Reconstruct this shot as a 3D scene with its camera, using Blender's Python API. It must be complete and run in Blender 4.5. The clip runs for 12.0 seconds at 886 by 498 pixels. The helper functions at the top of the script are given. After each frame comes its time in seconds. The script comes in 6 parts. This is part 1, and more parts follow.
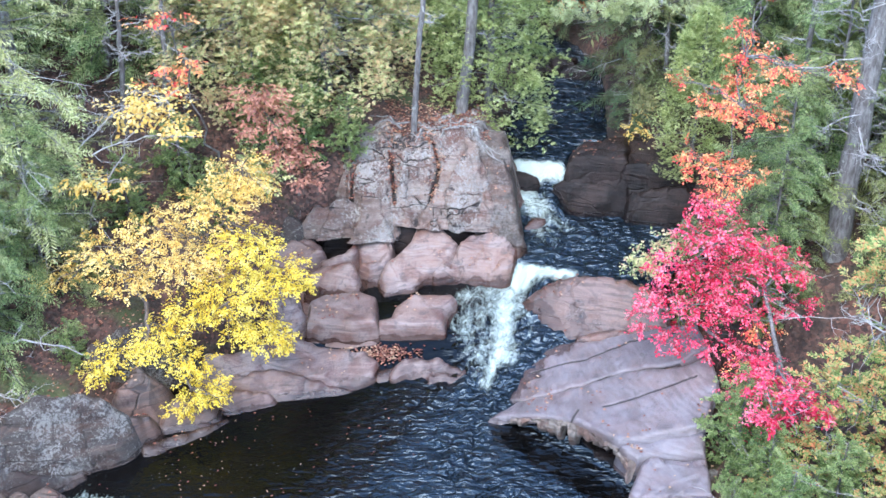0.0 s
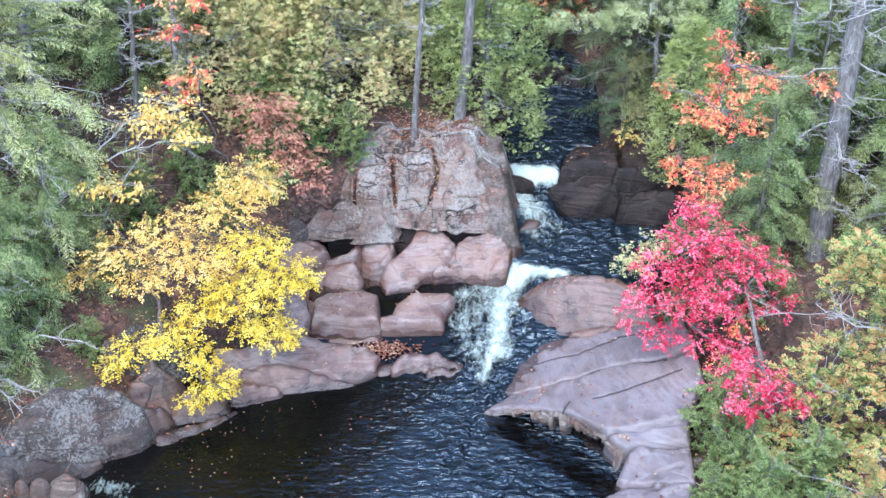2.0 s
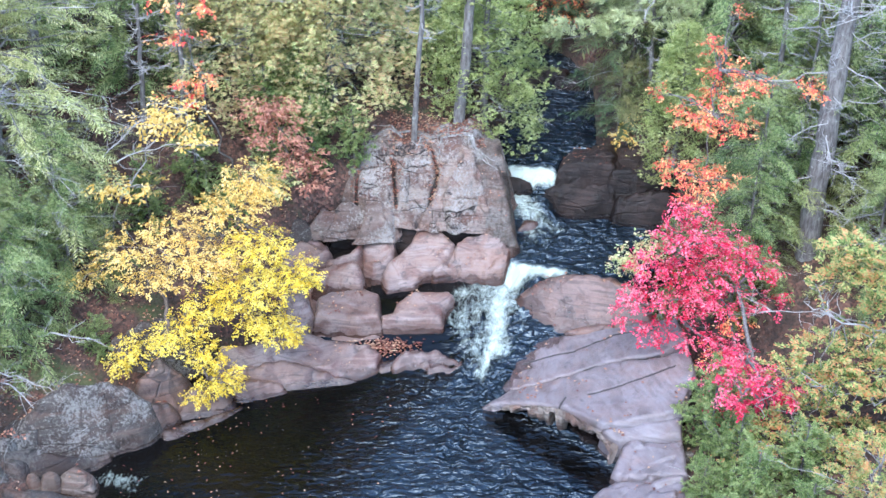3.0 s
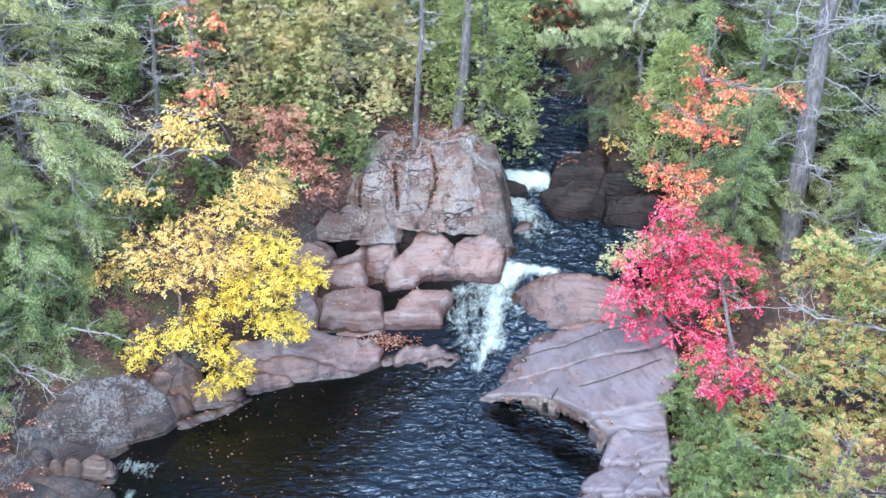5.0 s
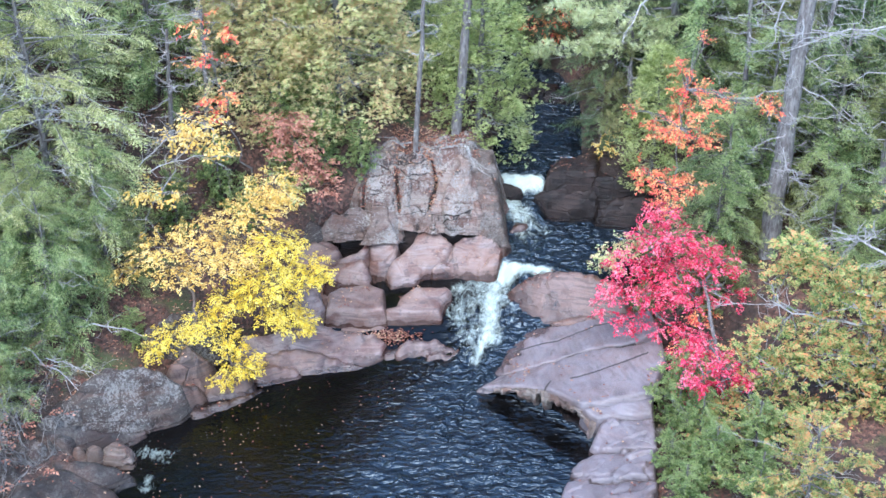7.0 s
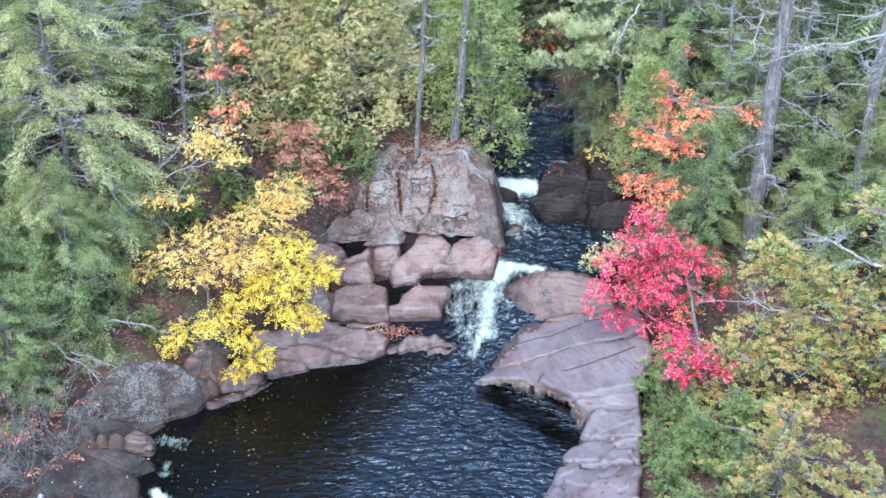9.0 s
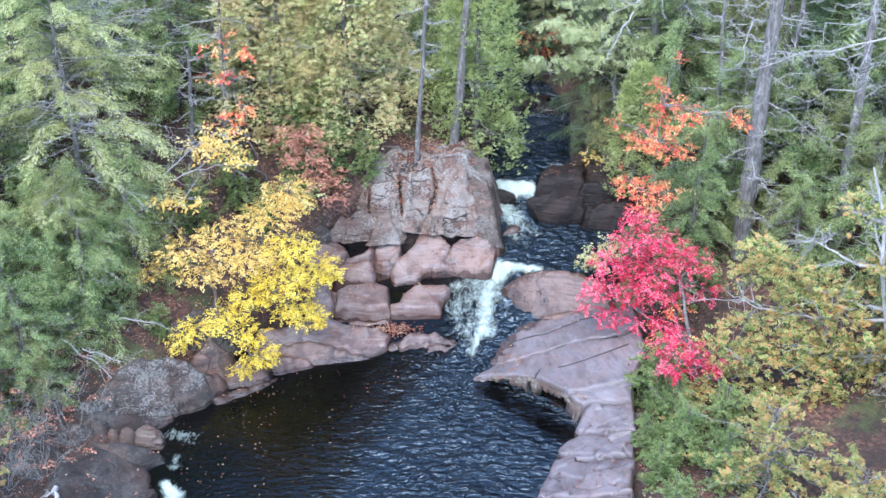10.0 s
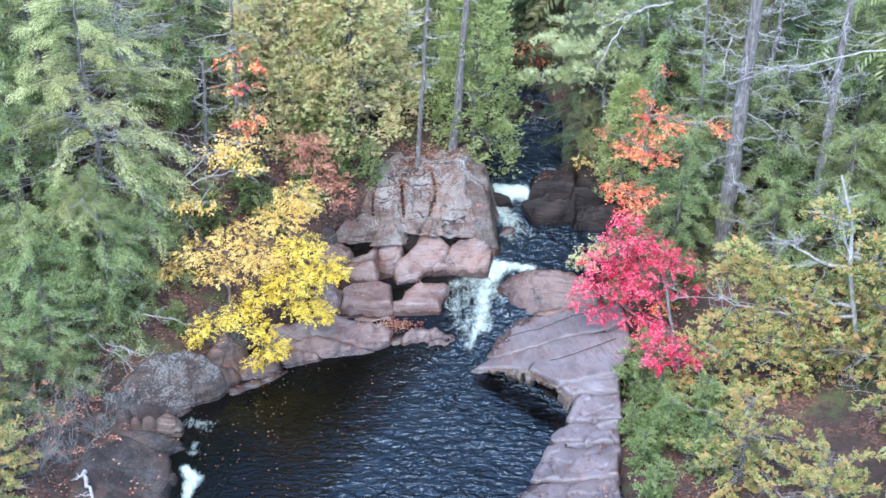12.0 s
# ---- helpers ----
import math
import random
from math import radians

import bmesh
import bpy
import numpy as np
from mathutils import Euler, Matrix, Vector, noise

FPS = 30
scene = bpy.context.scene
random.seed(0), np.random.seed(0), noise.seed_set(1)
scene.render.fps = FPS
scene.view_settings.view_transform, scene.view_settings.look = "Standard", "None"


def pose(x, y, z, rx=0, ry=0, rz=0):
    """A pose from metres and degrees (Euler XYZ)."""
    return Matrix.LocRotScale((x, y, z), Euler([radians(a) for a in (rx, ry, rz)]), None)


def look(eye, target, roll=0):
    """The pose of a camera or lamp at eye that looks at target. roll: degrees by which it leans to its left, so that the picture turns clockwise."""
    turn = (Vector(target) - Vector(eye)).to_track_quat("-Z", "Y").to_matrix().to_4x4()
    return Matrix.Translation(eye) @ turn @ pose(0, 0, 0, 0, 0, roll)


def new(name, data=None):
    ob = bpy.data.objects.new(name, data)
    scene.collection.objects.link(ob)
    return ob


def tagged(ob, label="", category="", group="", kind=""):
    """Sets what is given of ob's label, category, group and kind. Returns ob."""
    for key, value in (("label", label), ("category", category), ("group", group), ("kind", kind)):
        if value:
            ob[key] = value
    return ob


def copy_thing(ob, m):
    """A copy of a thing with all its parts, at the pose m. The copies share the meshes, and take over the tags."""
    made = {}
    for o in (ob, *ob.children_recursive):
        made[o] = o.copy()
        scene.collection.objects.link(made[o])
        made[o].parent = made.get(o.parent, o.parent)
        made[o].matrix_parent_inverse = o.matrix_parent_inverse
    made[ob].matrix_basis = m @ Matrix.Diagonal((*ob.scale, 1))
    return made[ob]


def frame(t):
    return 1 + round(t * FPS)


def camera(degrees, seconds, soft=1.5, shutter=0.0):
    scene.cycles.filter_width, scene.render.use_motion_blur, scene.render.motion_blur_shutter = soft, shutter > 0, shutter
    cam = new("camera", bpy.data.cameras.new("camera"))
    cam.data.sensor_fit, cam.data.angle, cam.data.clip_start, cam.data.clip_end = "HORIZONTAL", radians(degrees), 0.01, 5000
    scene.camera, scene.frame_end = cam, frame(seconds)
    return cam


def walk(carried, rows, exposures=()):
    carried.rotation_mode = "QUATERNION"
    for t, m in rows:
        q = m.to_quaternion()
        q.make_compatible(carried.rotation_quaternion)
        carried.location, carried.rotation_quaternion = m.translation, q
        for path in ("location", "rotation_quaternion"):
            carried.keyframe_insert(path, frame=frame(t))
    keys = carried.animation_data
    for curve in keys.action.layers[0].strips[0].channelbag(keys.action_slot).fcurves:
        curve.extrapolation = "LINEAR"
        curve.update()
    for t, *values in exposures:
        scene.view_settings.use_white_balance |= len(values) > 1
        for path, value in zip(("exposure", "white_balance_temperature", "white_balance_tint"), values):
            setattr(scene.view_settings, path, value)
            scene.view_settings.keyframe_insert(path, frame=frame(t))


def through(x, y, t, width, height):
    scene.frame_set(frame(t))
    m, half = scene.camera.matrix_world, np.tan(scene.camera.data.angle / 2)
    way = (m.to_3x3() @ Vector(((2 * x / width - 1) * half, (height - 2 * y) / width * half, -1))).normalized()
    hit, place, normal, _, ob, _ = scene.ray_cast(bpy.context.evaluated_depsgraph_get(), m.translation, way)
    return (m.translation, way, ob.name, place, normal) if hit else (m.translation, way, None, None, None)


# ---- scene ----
cam = camera(40, 12.0, soft=1.55)
PATH = [
    (0.0, look((0.000, -14.500, 11.200), (0.000, -1.779, 3.251), 0.00)),
    (1.0, look((0.052, -14.886, 11.404), (0.021, -2.151, 3.478), -0.09)),
    (2.0, look((0.098, -15.292, 11.622), (0.041, -2.545, 3.716), -0.17)),
    (3.0, look((0.137, -15.718, 11.856), (0.058, -2.961, 3.966), -0.24)),
    (4.0, look((0.170, -16.165, 12.107), (0.075, -3.400, 4.229), -0.29)),
    (5.0, look((0.196, -16.632, 12.378), (0.089, -3.863, 4.509), -0.34)),
    (6.0, look((0.215, -17.122, 12.670), (0.102, -4.350, 4.806), -0.37)),
    (7.0, look((0.226, -17.635, 12.986), (0.113, -4.862, 5.122), -0.38)),
    (8.0, look((0.229, -18.173, 13.328), (0.120, -5.402, 5.460), -0.38)),
    (9.0, look((0.223, -18.737, 13.698), (0.125, -5.972, 5.822), -0.36)),
    (10.0, look((0.207, -19.330, 14.100), (0.125, -6.573, 6.210), -0.32)),
    (11.0, look((0.180, -19.953, 14.536), (0.119, -7.209, 6.626), -0.26)),
    (12.0, look((0.139, -20.610, 15.009), (0.107, -7.881, 7.074), -0.19)),
]
walk(cam, PATH, exposures=[(0.0, 2.86, 5850, 9), (12.0, 2.74, 5900, 9)])

# ---- light: a bright overcast sky ----
SUN_UP, SUN_TURN = radians(62), radians(200)
world = bpy.data.worlds.new("overcast_sky")
scene.world = world
world.use_nodes = True
wn = world.node_tree
sky = wn.nodes.new("ShaderNodeTexSky")
sky.sky_type = "NISHITA"
sky.sun_disc = False
sky.sun_elevation = SUN_UP
sky.sun_rotation = SUN_TURN
sky.dust_density = 1.2
sky.air_density = 1.0
sky.ozone_density = 0.6
wn.nodes["Background"].inputs["Strength"].default_value = 0.15
wn.links.new(sky.outputs[0], wn.nodes["Background"].inputs["Color"])
sun_data = bpy.data.lights.new("sun", "SUN")
sun_data.energy = 0.55
sun_data.angle = radians(40)
sun_data.color = (1.0, 0.98, 0.95)
sun = new("sun", sun_data)
sun.matrix_world = look((-4, -11, 22), (0, 0, 0))


# ---- materials ----
def node_mat(name):
    m = bpy.data.materials.new(name)
    m.use_nodes = True
    t = m.node_tree
    return m, t, t.nodes["Principled BSDF"]


def add(t, kind, **props):
    n = t.nodes.new(kind)
    for key, value in props.items():
        n.inputs[key].default_value = value
    return n


def ramp(t, src, stops):
    n = t.nodes.new("ShaderNodeValToRGB")
    e = n.color_ramp.elements
    while len(e) < len(stops):
        e.new(0.5)
    for el, (p, c) in zip(e, stops):
        el.position = p
        el.color = (c, c, c, 1) if isinstance(c, float) else (*c, 1)
    t.links.new(src, n.inputs[0])
    return n.outputs[0]


def noise_out(t, co, scale, detail=6.0, rough=0.6, distort=0.0):
    n = add(t, "ShaderNodeTexNoise", Scale=scale, Detail=detail, Roughness=rough, Distortion=distort)
    t.links.new(co, n.inputs["Vector"])
    return n.outputs[0]


def mixc(t, fac, a, b, blend="MIX"):
    n = t.nodes.new("ShaderNodeMix")
    n.data_type = "RGBA"
    n.blend_type = blend
    for sock, v in ((n.inputs[0], fac), (n.inputs[6], a), (n.inputs[7], b)):
        if isinstance(v, (int, float)):
            sock.default_value = v
        elif isinstance(v, tuple):
            sock.default_value = (*v, 1)
        else:
            t.links.new(v, sock)
    return n.outputs[2]


def bump(t, bsdf, height, strength, dist=0.02):
    n = add(t, "ShaderNodeBump", Strength=strength, Distance=dist)
    t.links.new(height, n.inputs["Height"])
    t.links.new(n.outputs[0], bsdf.inputs["Normal"])


def world_pos(t, stretch=(1, 1, 1), turn=(0, 0, 0)):
    g = t.nodes.new("ShaderNodeNewGeometry")
    mp = t.nodes.new("ShaderNodeMapping")
    mp.inputs["Scale"].default_value = stretch
    mp.inputs["Rotation"].default_value = turn
    t.links.new(g.outputs["Position"], mp.inputs["Vector"])
    return mp.outputs[0]


def rock_mat(name, dark, mid, light, lichen=0.3, rust=0.3, gloss=0.55, wet=0.0, mottle=0.5, band=0.4, stain=(0.035, 0.027, 0.024), rough=0.5, split_by=0.8, redness=0.75):
    """Gneiss: broad tones, thin dipping bands, rust, pale lichen, dark stains, and darker glossy rock where it is wet."""
    m, t, b = node_mat(name)
    co = world_pos(t)
    strata = world_pos(t, (0.7, 1.3, 4.0), (radians(14), radians(-16), radians(10)))
    thin = world_pos(t, (0.8, 1.6, 16.0), (radians(16), radians(-20), radians(12)))
    big = noise_out(t, co, 0.9, 5, 0.55, 0.4)
    lay = noise_out(t, strata, 1.5, 6, 0.6, 0.6)
    lines = noise_out(t, thin, 1.6, 5, 0.6, 0.5)
    grain = noise_out(t, co, 70, 3, 0.7)
    spots = noise_out(t, co, 13, 8, 0.8, 0.3)
    c = mixc(t, ramp(t, lay, [(0.36, 0.0), (0.64, 1.0)]), dark, mid)
    c = mixc(t, ramp(t, big, [(0.42, 0.0), (0.60, 1.0)]), c, light)
    red = mixc(t, 1.0, dark, (1.25, 0.72, 0.60), "MULTIPLY")
    c = mixc(t, ramp(t, noise_out(t, co, 2.3, 7, 0.65, 0.8), [(0.50, 0.0), (0.60, redness)]), c, red)
    c = mixc(t, ramp(t, lines, [(0.36, band), (0.52, 0.0)]), c, dark)
    c = mixc(t, ramp(t, lines, [(0.54, 0.0), (0.70, band)]), c, light)
    rustmask = ramp(t, noise_out(t, strata, 1.2, 6, 0.65, 0.9), [(0.47, 0.0), (0.60, rust)])
    rustmask = mixc(t, 1.0, rustmask, ramp(t, noise_out(t, co, 0.9, 3), [(0.40, 0.25), (0.58, 1.0)]), "MULTIPLY")
    c = mixc(t, rustmask, c, (0.165, 0.085, 0.055))
    lm = ramp(t, mixc(t, 0.35, noise_out(t, co, 24, 8, 0.8, 0.3), noise_out(t, co, 2.1, 4)), [(0.50, 0.0), (0.55, lichen)])
    c = mixc(t, lm, c, (0.275, 0.265, 0.24))
    bent = mixc(t, 0.12, strata, noise_out(t, co, 2.5, 4), "ADD")
    vor = t.nodes.new("ShaderNodeTexVoronoi")
    vor.feature = "DISTANCE_TO_EDGE"
    vor.inputs["Scale"].default_value = 1.15
    t.links.new(bent, vor.inputs["Vector"])
    split = ramp(t, vor.outputs["Distance"], [(0.006, 1.0), (0.028, 0.0)])
    split = mixc(t, 1.0, split, ramp(t, noise_out(t, co, 1.1, 3), [(0.46, 0.0), (0.56, split_by)]), "MULTIPLY")
    c = mixc(t, split, c, (0.014, 0.010, 0.008))
    dm = ramp(t, noise_out(t, co, 6.0, 8, 0.75), [(0.36, mottle), (0.45, 0.0)])
    c = mixc(t, dm, c, stain)
    c = mixc(t, ramp(t, grain, [(0.32, 0.45 * mottle), (0.52, 0.0)]), c, stain)
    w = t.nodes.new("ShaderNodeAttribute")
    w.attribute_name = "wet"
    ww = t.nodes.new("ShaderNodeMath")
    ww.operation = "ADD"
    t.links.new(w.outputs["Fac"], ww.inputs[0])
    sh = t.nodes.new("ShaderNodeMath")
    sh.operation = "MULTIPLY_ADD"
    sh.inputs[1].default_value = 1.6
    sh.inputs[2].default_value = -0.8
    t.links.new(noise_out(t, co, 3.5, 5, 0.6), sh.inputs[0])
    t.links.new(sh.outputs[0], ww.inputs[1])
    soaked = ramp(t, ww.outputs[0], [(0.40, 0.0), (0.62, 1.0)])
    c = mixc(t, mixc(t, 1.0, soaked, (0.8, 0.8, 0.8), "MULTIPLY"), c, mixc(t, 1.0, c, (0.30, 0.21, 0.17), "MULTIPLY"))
    jn = t.nodes.new("ShaderNodeAttribute")
    jn.attribute_name = "joint"
    joint = ramp(t, jn.outputs["Fac"], [(0.25, 0.0), (0.7, 0.9)])
    c = mixc(t, joint, c, (0.012, 0.009, 0.007))
    t.links.new(c, b.inputs["Base Color"])
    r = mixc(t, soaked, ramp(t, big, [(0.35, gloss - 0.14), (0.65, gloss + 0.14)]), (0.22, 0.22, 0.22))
    r = mixc(t, joint, r, (0.9, 0.9, 0.9))
    t.links.new(r, b.inputs["Roughness"])
    b.inputs["Specular IOR Level"].default_value = 0.35 + wet
    h = mixc(t, 0.4, lines, spots)
    h = mixc(t, 0.2, h, grain)
    h = mixc(t, split, h, (0.0, 0.0, 0.0))
    bump(t, b, h, rough, 0.06)
    return m


def leaf_mat(name, colours, through=0.45, patch=1.7, warm=0.0):
    m, t, b = node_mat(name)
    g = t.nodes.new("ShaderNodeNewGeometry")
    n = len(colours)
    big = noise_out(t, world_pos(t), patch, 3)
    mixed = t.nodes.new("ShaderNodeMath")
    mixed.operation = "MULTIPLY_ADD"
    mixed.inputs[1].default_value = 0.95
    t.links.new(g.outputs["Random Per Island"], mixed.inputs[0])
    sub = t.nodes.new("ShaderNodeMath")
    sub.operation = "MULTIPLY_ADD"
    sub.inputs[1].default_value = 1.7
    sub.inputs[2].default_value = -0.83
    t.links.new(big, sub.inputs[0])
    t.links.new(sub.outputs[0], mixed.inputs[2])
    c = ramp(t, mixed.outputs[0], [((i + 0.5) / n, col) for i, col in enumerate(colours)])
    if warm:
        c = mixc(t, ramp(t, noise_out(t, world_pos(t), 0.55, 3), [(0.46, 0.0), (0.64, warm)]), c, (0.33, 0.25, 0.09))
    t.links.new(c, b.inputs["Base Color"])
    b.inputs["Roughness"].default_value = 0.55
    b.inputs["Specular IOR Level"].default_value = 0.3
    tr = t.nodes.new("ShaderNodeBsdfTranslucent")
    t.links.new(c, tr.inputs["Color"])
    mx = t.nodes.new("ShaderNodeMixShader")
    mx.inputs[0].default_value = through
    t.links.new(b.outputs[0], mx.inputs[1])
    t.links.new(tr.outputs[0], mx.inputs[2])
    t.links.new(mx.outputs[0], t.nodes["Material Output"].inputs["Surface"])
    return m


def bark_mat(name, dark, light):
    m, t, b = node_mat(name)
    co = world_pos(t, (9, 9, 2.2))
    n1 = noise_out(t, co, 2.5, 7, 0.7)
    n2 = noise_out(t, world_pos(t), 5, 5, 0.7)
    c = mixc(t, ramp(t, n1, [(0.38, 0.0), (0.62, 1.0)]), dark, light)
    c = mixc(t, ramp(t, n2, [(0.6, 0.0), (0.68, 0.6)]), c, (0.34, 0.355, 0.325))
    t.links.new(c, b.inputs["Base Color"])
    b.inputs["Roughness"].default_value = 0.85
    bump(t, b, n1, 0.8, 0.02)
    return m


def ground_mat():
    m, t, b = node_mat("leaf_litter_soil")
    co = world_pos(t)
    v = t.nodes.new("ShaderNodeTexVoronoi")
    v.inputs["Scale"].default_value = 22
    t.links.new(co, v.inputs["Vector"])
    sep = t.nodes.new("ShaderNodeSeparateColor")
    t.links.new(v.outputs["Color"], sep.inputs[0])
    c = ramp(t, sep.outputs[0], [(0.0, (0.022, 0.012, 0.009)), (0.35, (0.050, 0.024, 0.016)), (0.6, (0.095, 0.042, 0.028)),
                                 (0.8, (0.140, 0.070, 0.048)), (1.0, (0.060, 0.042, 0.030))])
    dark = ramp(t, noise_out(t, co, 1.4, 5), [(0.4, 0.8), (0.6, 0.0)])
    c = mixc(t, dark, c, (0.02, 0.015, 0.011))
    moss = ramp(t, noise_out(t, co, 0.8, 5, 0.6), [(0.58, 0.0), (0.66, 0.7)])
    c = mixc(t, moss, c, (0.05, 0.07, 0.02))
    t.links.new(c, b.inputs["Base Color"])
    b.inputs["Roughness"].default_value = 0.9
    bump(t, b, v.outputs["Distance"], 0.6, 0.03)
    return m


def water_mat(name, deep, foam_lo, foam_hi):
    """Dark river water; its white water follows the foam attribute of the sheet, broken up by noise."""
    m, t, b = node_mat(name)
    co = world_pos(t, (1, 1.0, 1))
    at = t.nodes.new("ShaderNodeAttribute")
    at.attribute_name = "foam"
    br = mixc(t, 0.5, noise_out(t, world_pos(t, (1.2, 0.8, 1), (0, 0, 0.3)), 2.6, 7, 0.66, 1.4), noise_out(t, world_pos(t, (1.6, 0.8, 1), (0, 0, -0.4)), 6.0, 7, 0.7, 2.0))
    s = t.nodes.new("ShaderNodeMath")
    s.operation = "MULTIPLY_ADD"
    s.inputs[1].default_value = 1.0
    t.links.new(at.outputs["Fac"], s.inputs[0])
    off = t.nodes.new("ShaderNodeMath")
    off.operation = "MULTIPLY_ADD"
    off.inputs[1].default_value = 2.4
    off.inputs[2].default_value = -1.2
    t.links.new(br, off.inputs[0])
    t.links.new(off.outputs[0], s.inputs[2])
    fm = ramp(t, s.outputs[0], [(foam_lo, 0.0), (foam_hi, 0.85)])
    sp = t.nodes.new("ShaderNodeTexVoronoi")
    sp.inputs["Scale"].default_value = 15
    sp.inputs["Randomness"].default_value = 1.0
    t.links.new(co, sp.inputs["Vector"])
    flecks = ramp(t, sp.outputs["Distance"], [(0.06, 0.8), (0.10, 0.0)])
    where = ramp(t, noise_out(t, co, 1.1, 3), [(0.5, 0.0), (0.62, 1.0)])
    fl = mixc(t, 1.0, flecks, where, "MULTIPLY")
    bed = ramp(t, noise_out(t, co, 0.9, 4), [(0.45, deep), (0.75, (deep[0] * 2.4, deep[1] * 1.8, deep[2] * 1.4))])
    # bluer base colour on choppy water stands in for the reflected sky
    sky_sheen = t.nodes.new("ShaderNodeAttribute")
    sky_sheen.attribute_name = "chop"
    bed = mixc(t, ramp(t, sky_sheen.outputs["Fac"], [(0.75, 0.0), (1.5, 1.0)]), bed, (0.0060, 0.0098, 0.0145))
    c = mixc(t, fl, bed, (0.22, 0.20, 0.18))
    c = mixc(t, fm, c, (0.37, 0.43, 0.38))
    t.links.new(c, b.inputs["Base Color"])
    ch = t.nodes.new("ShaderNodeAttribute")
    ch.attribute_name = "chop"
    r = mixc(t, fm, ramp(t, ch.outputs["Fac"], [(0.2, 0.05), (1.3, 0.11)]), (0.6, 0.6, 0.6))
    t.links.new(r, b.inputs["Roughness"])
    b.inputs["IOR"].default_value = 1.45
    t.links.new(ramp(t, ch.outputs["Fac"], [(0.15, 0.20), (0.9, 0.5)]), b.inputs["Specular IOR Level"])
    b.inputs["Specular Tint"].default_value = (0.68, 0.86, 1.0, 1)
    long_waves = noise_out(t, world_pos(t, (1.4, 3.0, 1), (0, 0, radians(33))), 2.1, 2, 0.5, 0.7)
    short_waves = noise_out(t, world_pos(t, (1.6, 3.2, 1), (0, 0, radians(-24))), 3.4, 2, 0.5, 0.5)
    calm = ramp(t, noise_out(t, world_pos(t, (0.35, 0.35, 1)), 1.2, 2), [(0.35, 0.5), (0.6, 1.0)])
    chop = t.nodes.new("ShaderNodeAttribute")
    chop.attribute_name = "chop"
    hh = mixc(t, 1.0, mixc(t, 0.4, long_waves, short_waves), calm, "MULTIPLY")
    hh = mixc(t, 1.0, hh, chop.outputs["Fac"], "MULTIPLY")
    bump(t, b, hh, 1.0, 0.24)
    return m


PINK = rock_mat("pink_grey_gneiss", (0.056, 0.030, 0.024), (0.125, 0.080, 0.068), (0.195, 0.148, 0.132), 0.06, 0.5, 0.42, 0.1, 0.7, 0.55, split_by=0.35)
PALE = rock_mat("pale_lichened_gneiss", (0.066, 0.040, 0.030), (0.135, 0.098, 0.080), (0.225, 0.182, 0.154), 0.7, 0.5, 0.7, 0.0, 1.0, 0.35, rough=1.0, split_by=1.0)
RUST = rock_mat("rust_banded_gneiss", (0.060, 0.036, 0.026), (0.140, 0.088, 0.066), (0.205, 0.150, 0.125), 0.25, 0.5, 0.6, 0.0, 0.7, 0.8, rough=0.8)
CLIFF = rock_mat("brown_grey_streaked_gneiss", (0.034, 0.024, 0.017), (0.074, 0.057, 0.044), (0.125, 0.102, 0.086), 0.25, 0.4, 0.5, 0.0, 0.7, 0.6, rough=0.9)
TAN = rock_mat("tan_broken_gneiss", (0.060, 0.040, 0.030), (0.125, 0.094, 0.074), (0.20, 0.165, 0.138), 0.1, 0.3, 0.7, 0.0, 0.4, 0.7, rough=0.9)
SLATE = rock_mat("smooth_purple_grey_ledge", (0.068, 0.053, 0.052), (0.108, 0.090, 0.092), (0.146, 0.125, 0.130), 0.05, 0.18, 0.34, 0.2, 0.45, 0.6, split_by=0.0, redness=0.25)
BROWN = rock_mat("wet_brown_boulder", (0.040, 0.021, 0.015), (0.084, 0.044, 0.032), (0.122, 0.076, 0.062), 0.05, 0.45, 0.36, 0.15, 0.5, 0.8, split_by=0.3)
# dark wet rock; its near-black also stands in for shade under overhangs
DARK = rock_mat("dark_wet_rock_and_shade", (0.003, 0.002, 0.0015), (0.011, 0.006, 0.0042), (0.028, 0.018, 0.0145), 0.02, 0.02, 0.40, -0.12, 0.9, 0.5, (0.002, 0.0015, 0.0012), rough=0.8, split_by=0.6)
GREY = rock_mat("grey_lichened_boulder", (0.016, 0.0115, 0.009), (0.033, 0.026, 0.0215), (0.058, 0.049, 0.042), 0.5, 0.25, 0.75, 0.0, 0.9, 0.3, rough=0.9)
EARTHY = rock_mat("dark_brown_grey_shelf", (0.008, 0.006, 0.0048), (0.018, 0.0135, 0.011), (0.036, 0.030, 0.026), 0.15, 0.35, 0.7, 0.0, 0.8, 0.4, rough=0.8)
UMBER = rock_mat("dark_umber_boulder", (0.022, 0.012, 0.009), (0.050, 0.030, 0.022), (0.082, 0.058, 0.047), 0.08, 0.4, 0.5, 0.05, 0.6, 0.6)
SOIL = ground_mat()
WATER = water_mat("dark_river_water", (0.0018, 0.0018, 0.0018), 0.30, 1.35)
BARK_GREY = bark_mat("grey_conifer_bark", (0.06, 0.05, 0.045), (0.17, 0.158, 0.148))
BARK_PALE = bark_mat("pale_dead_wood", (0.19, 0.178, 0.165), (0.36, 0.345, 0.33))
BARK_TWIG = bark_mat("grey_twigs", (0.10, 0.092, 0.082), (0.23, 0.215, 0.20))
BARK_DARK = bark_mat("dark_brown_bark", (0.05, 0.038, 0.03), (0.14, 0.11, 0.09))
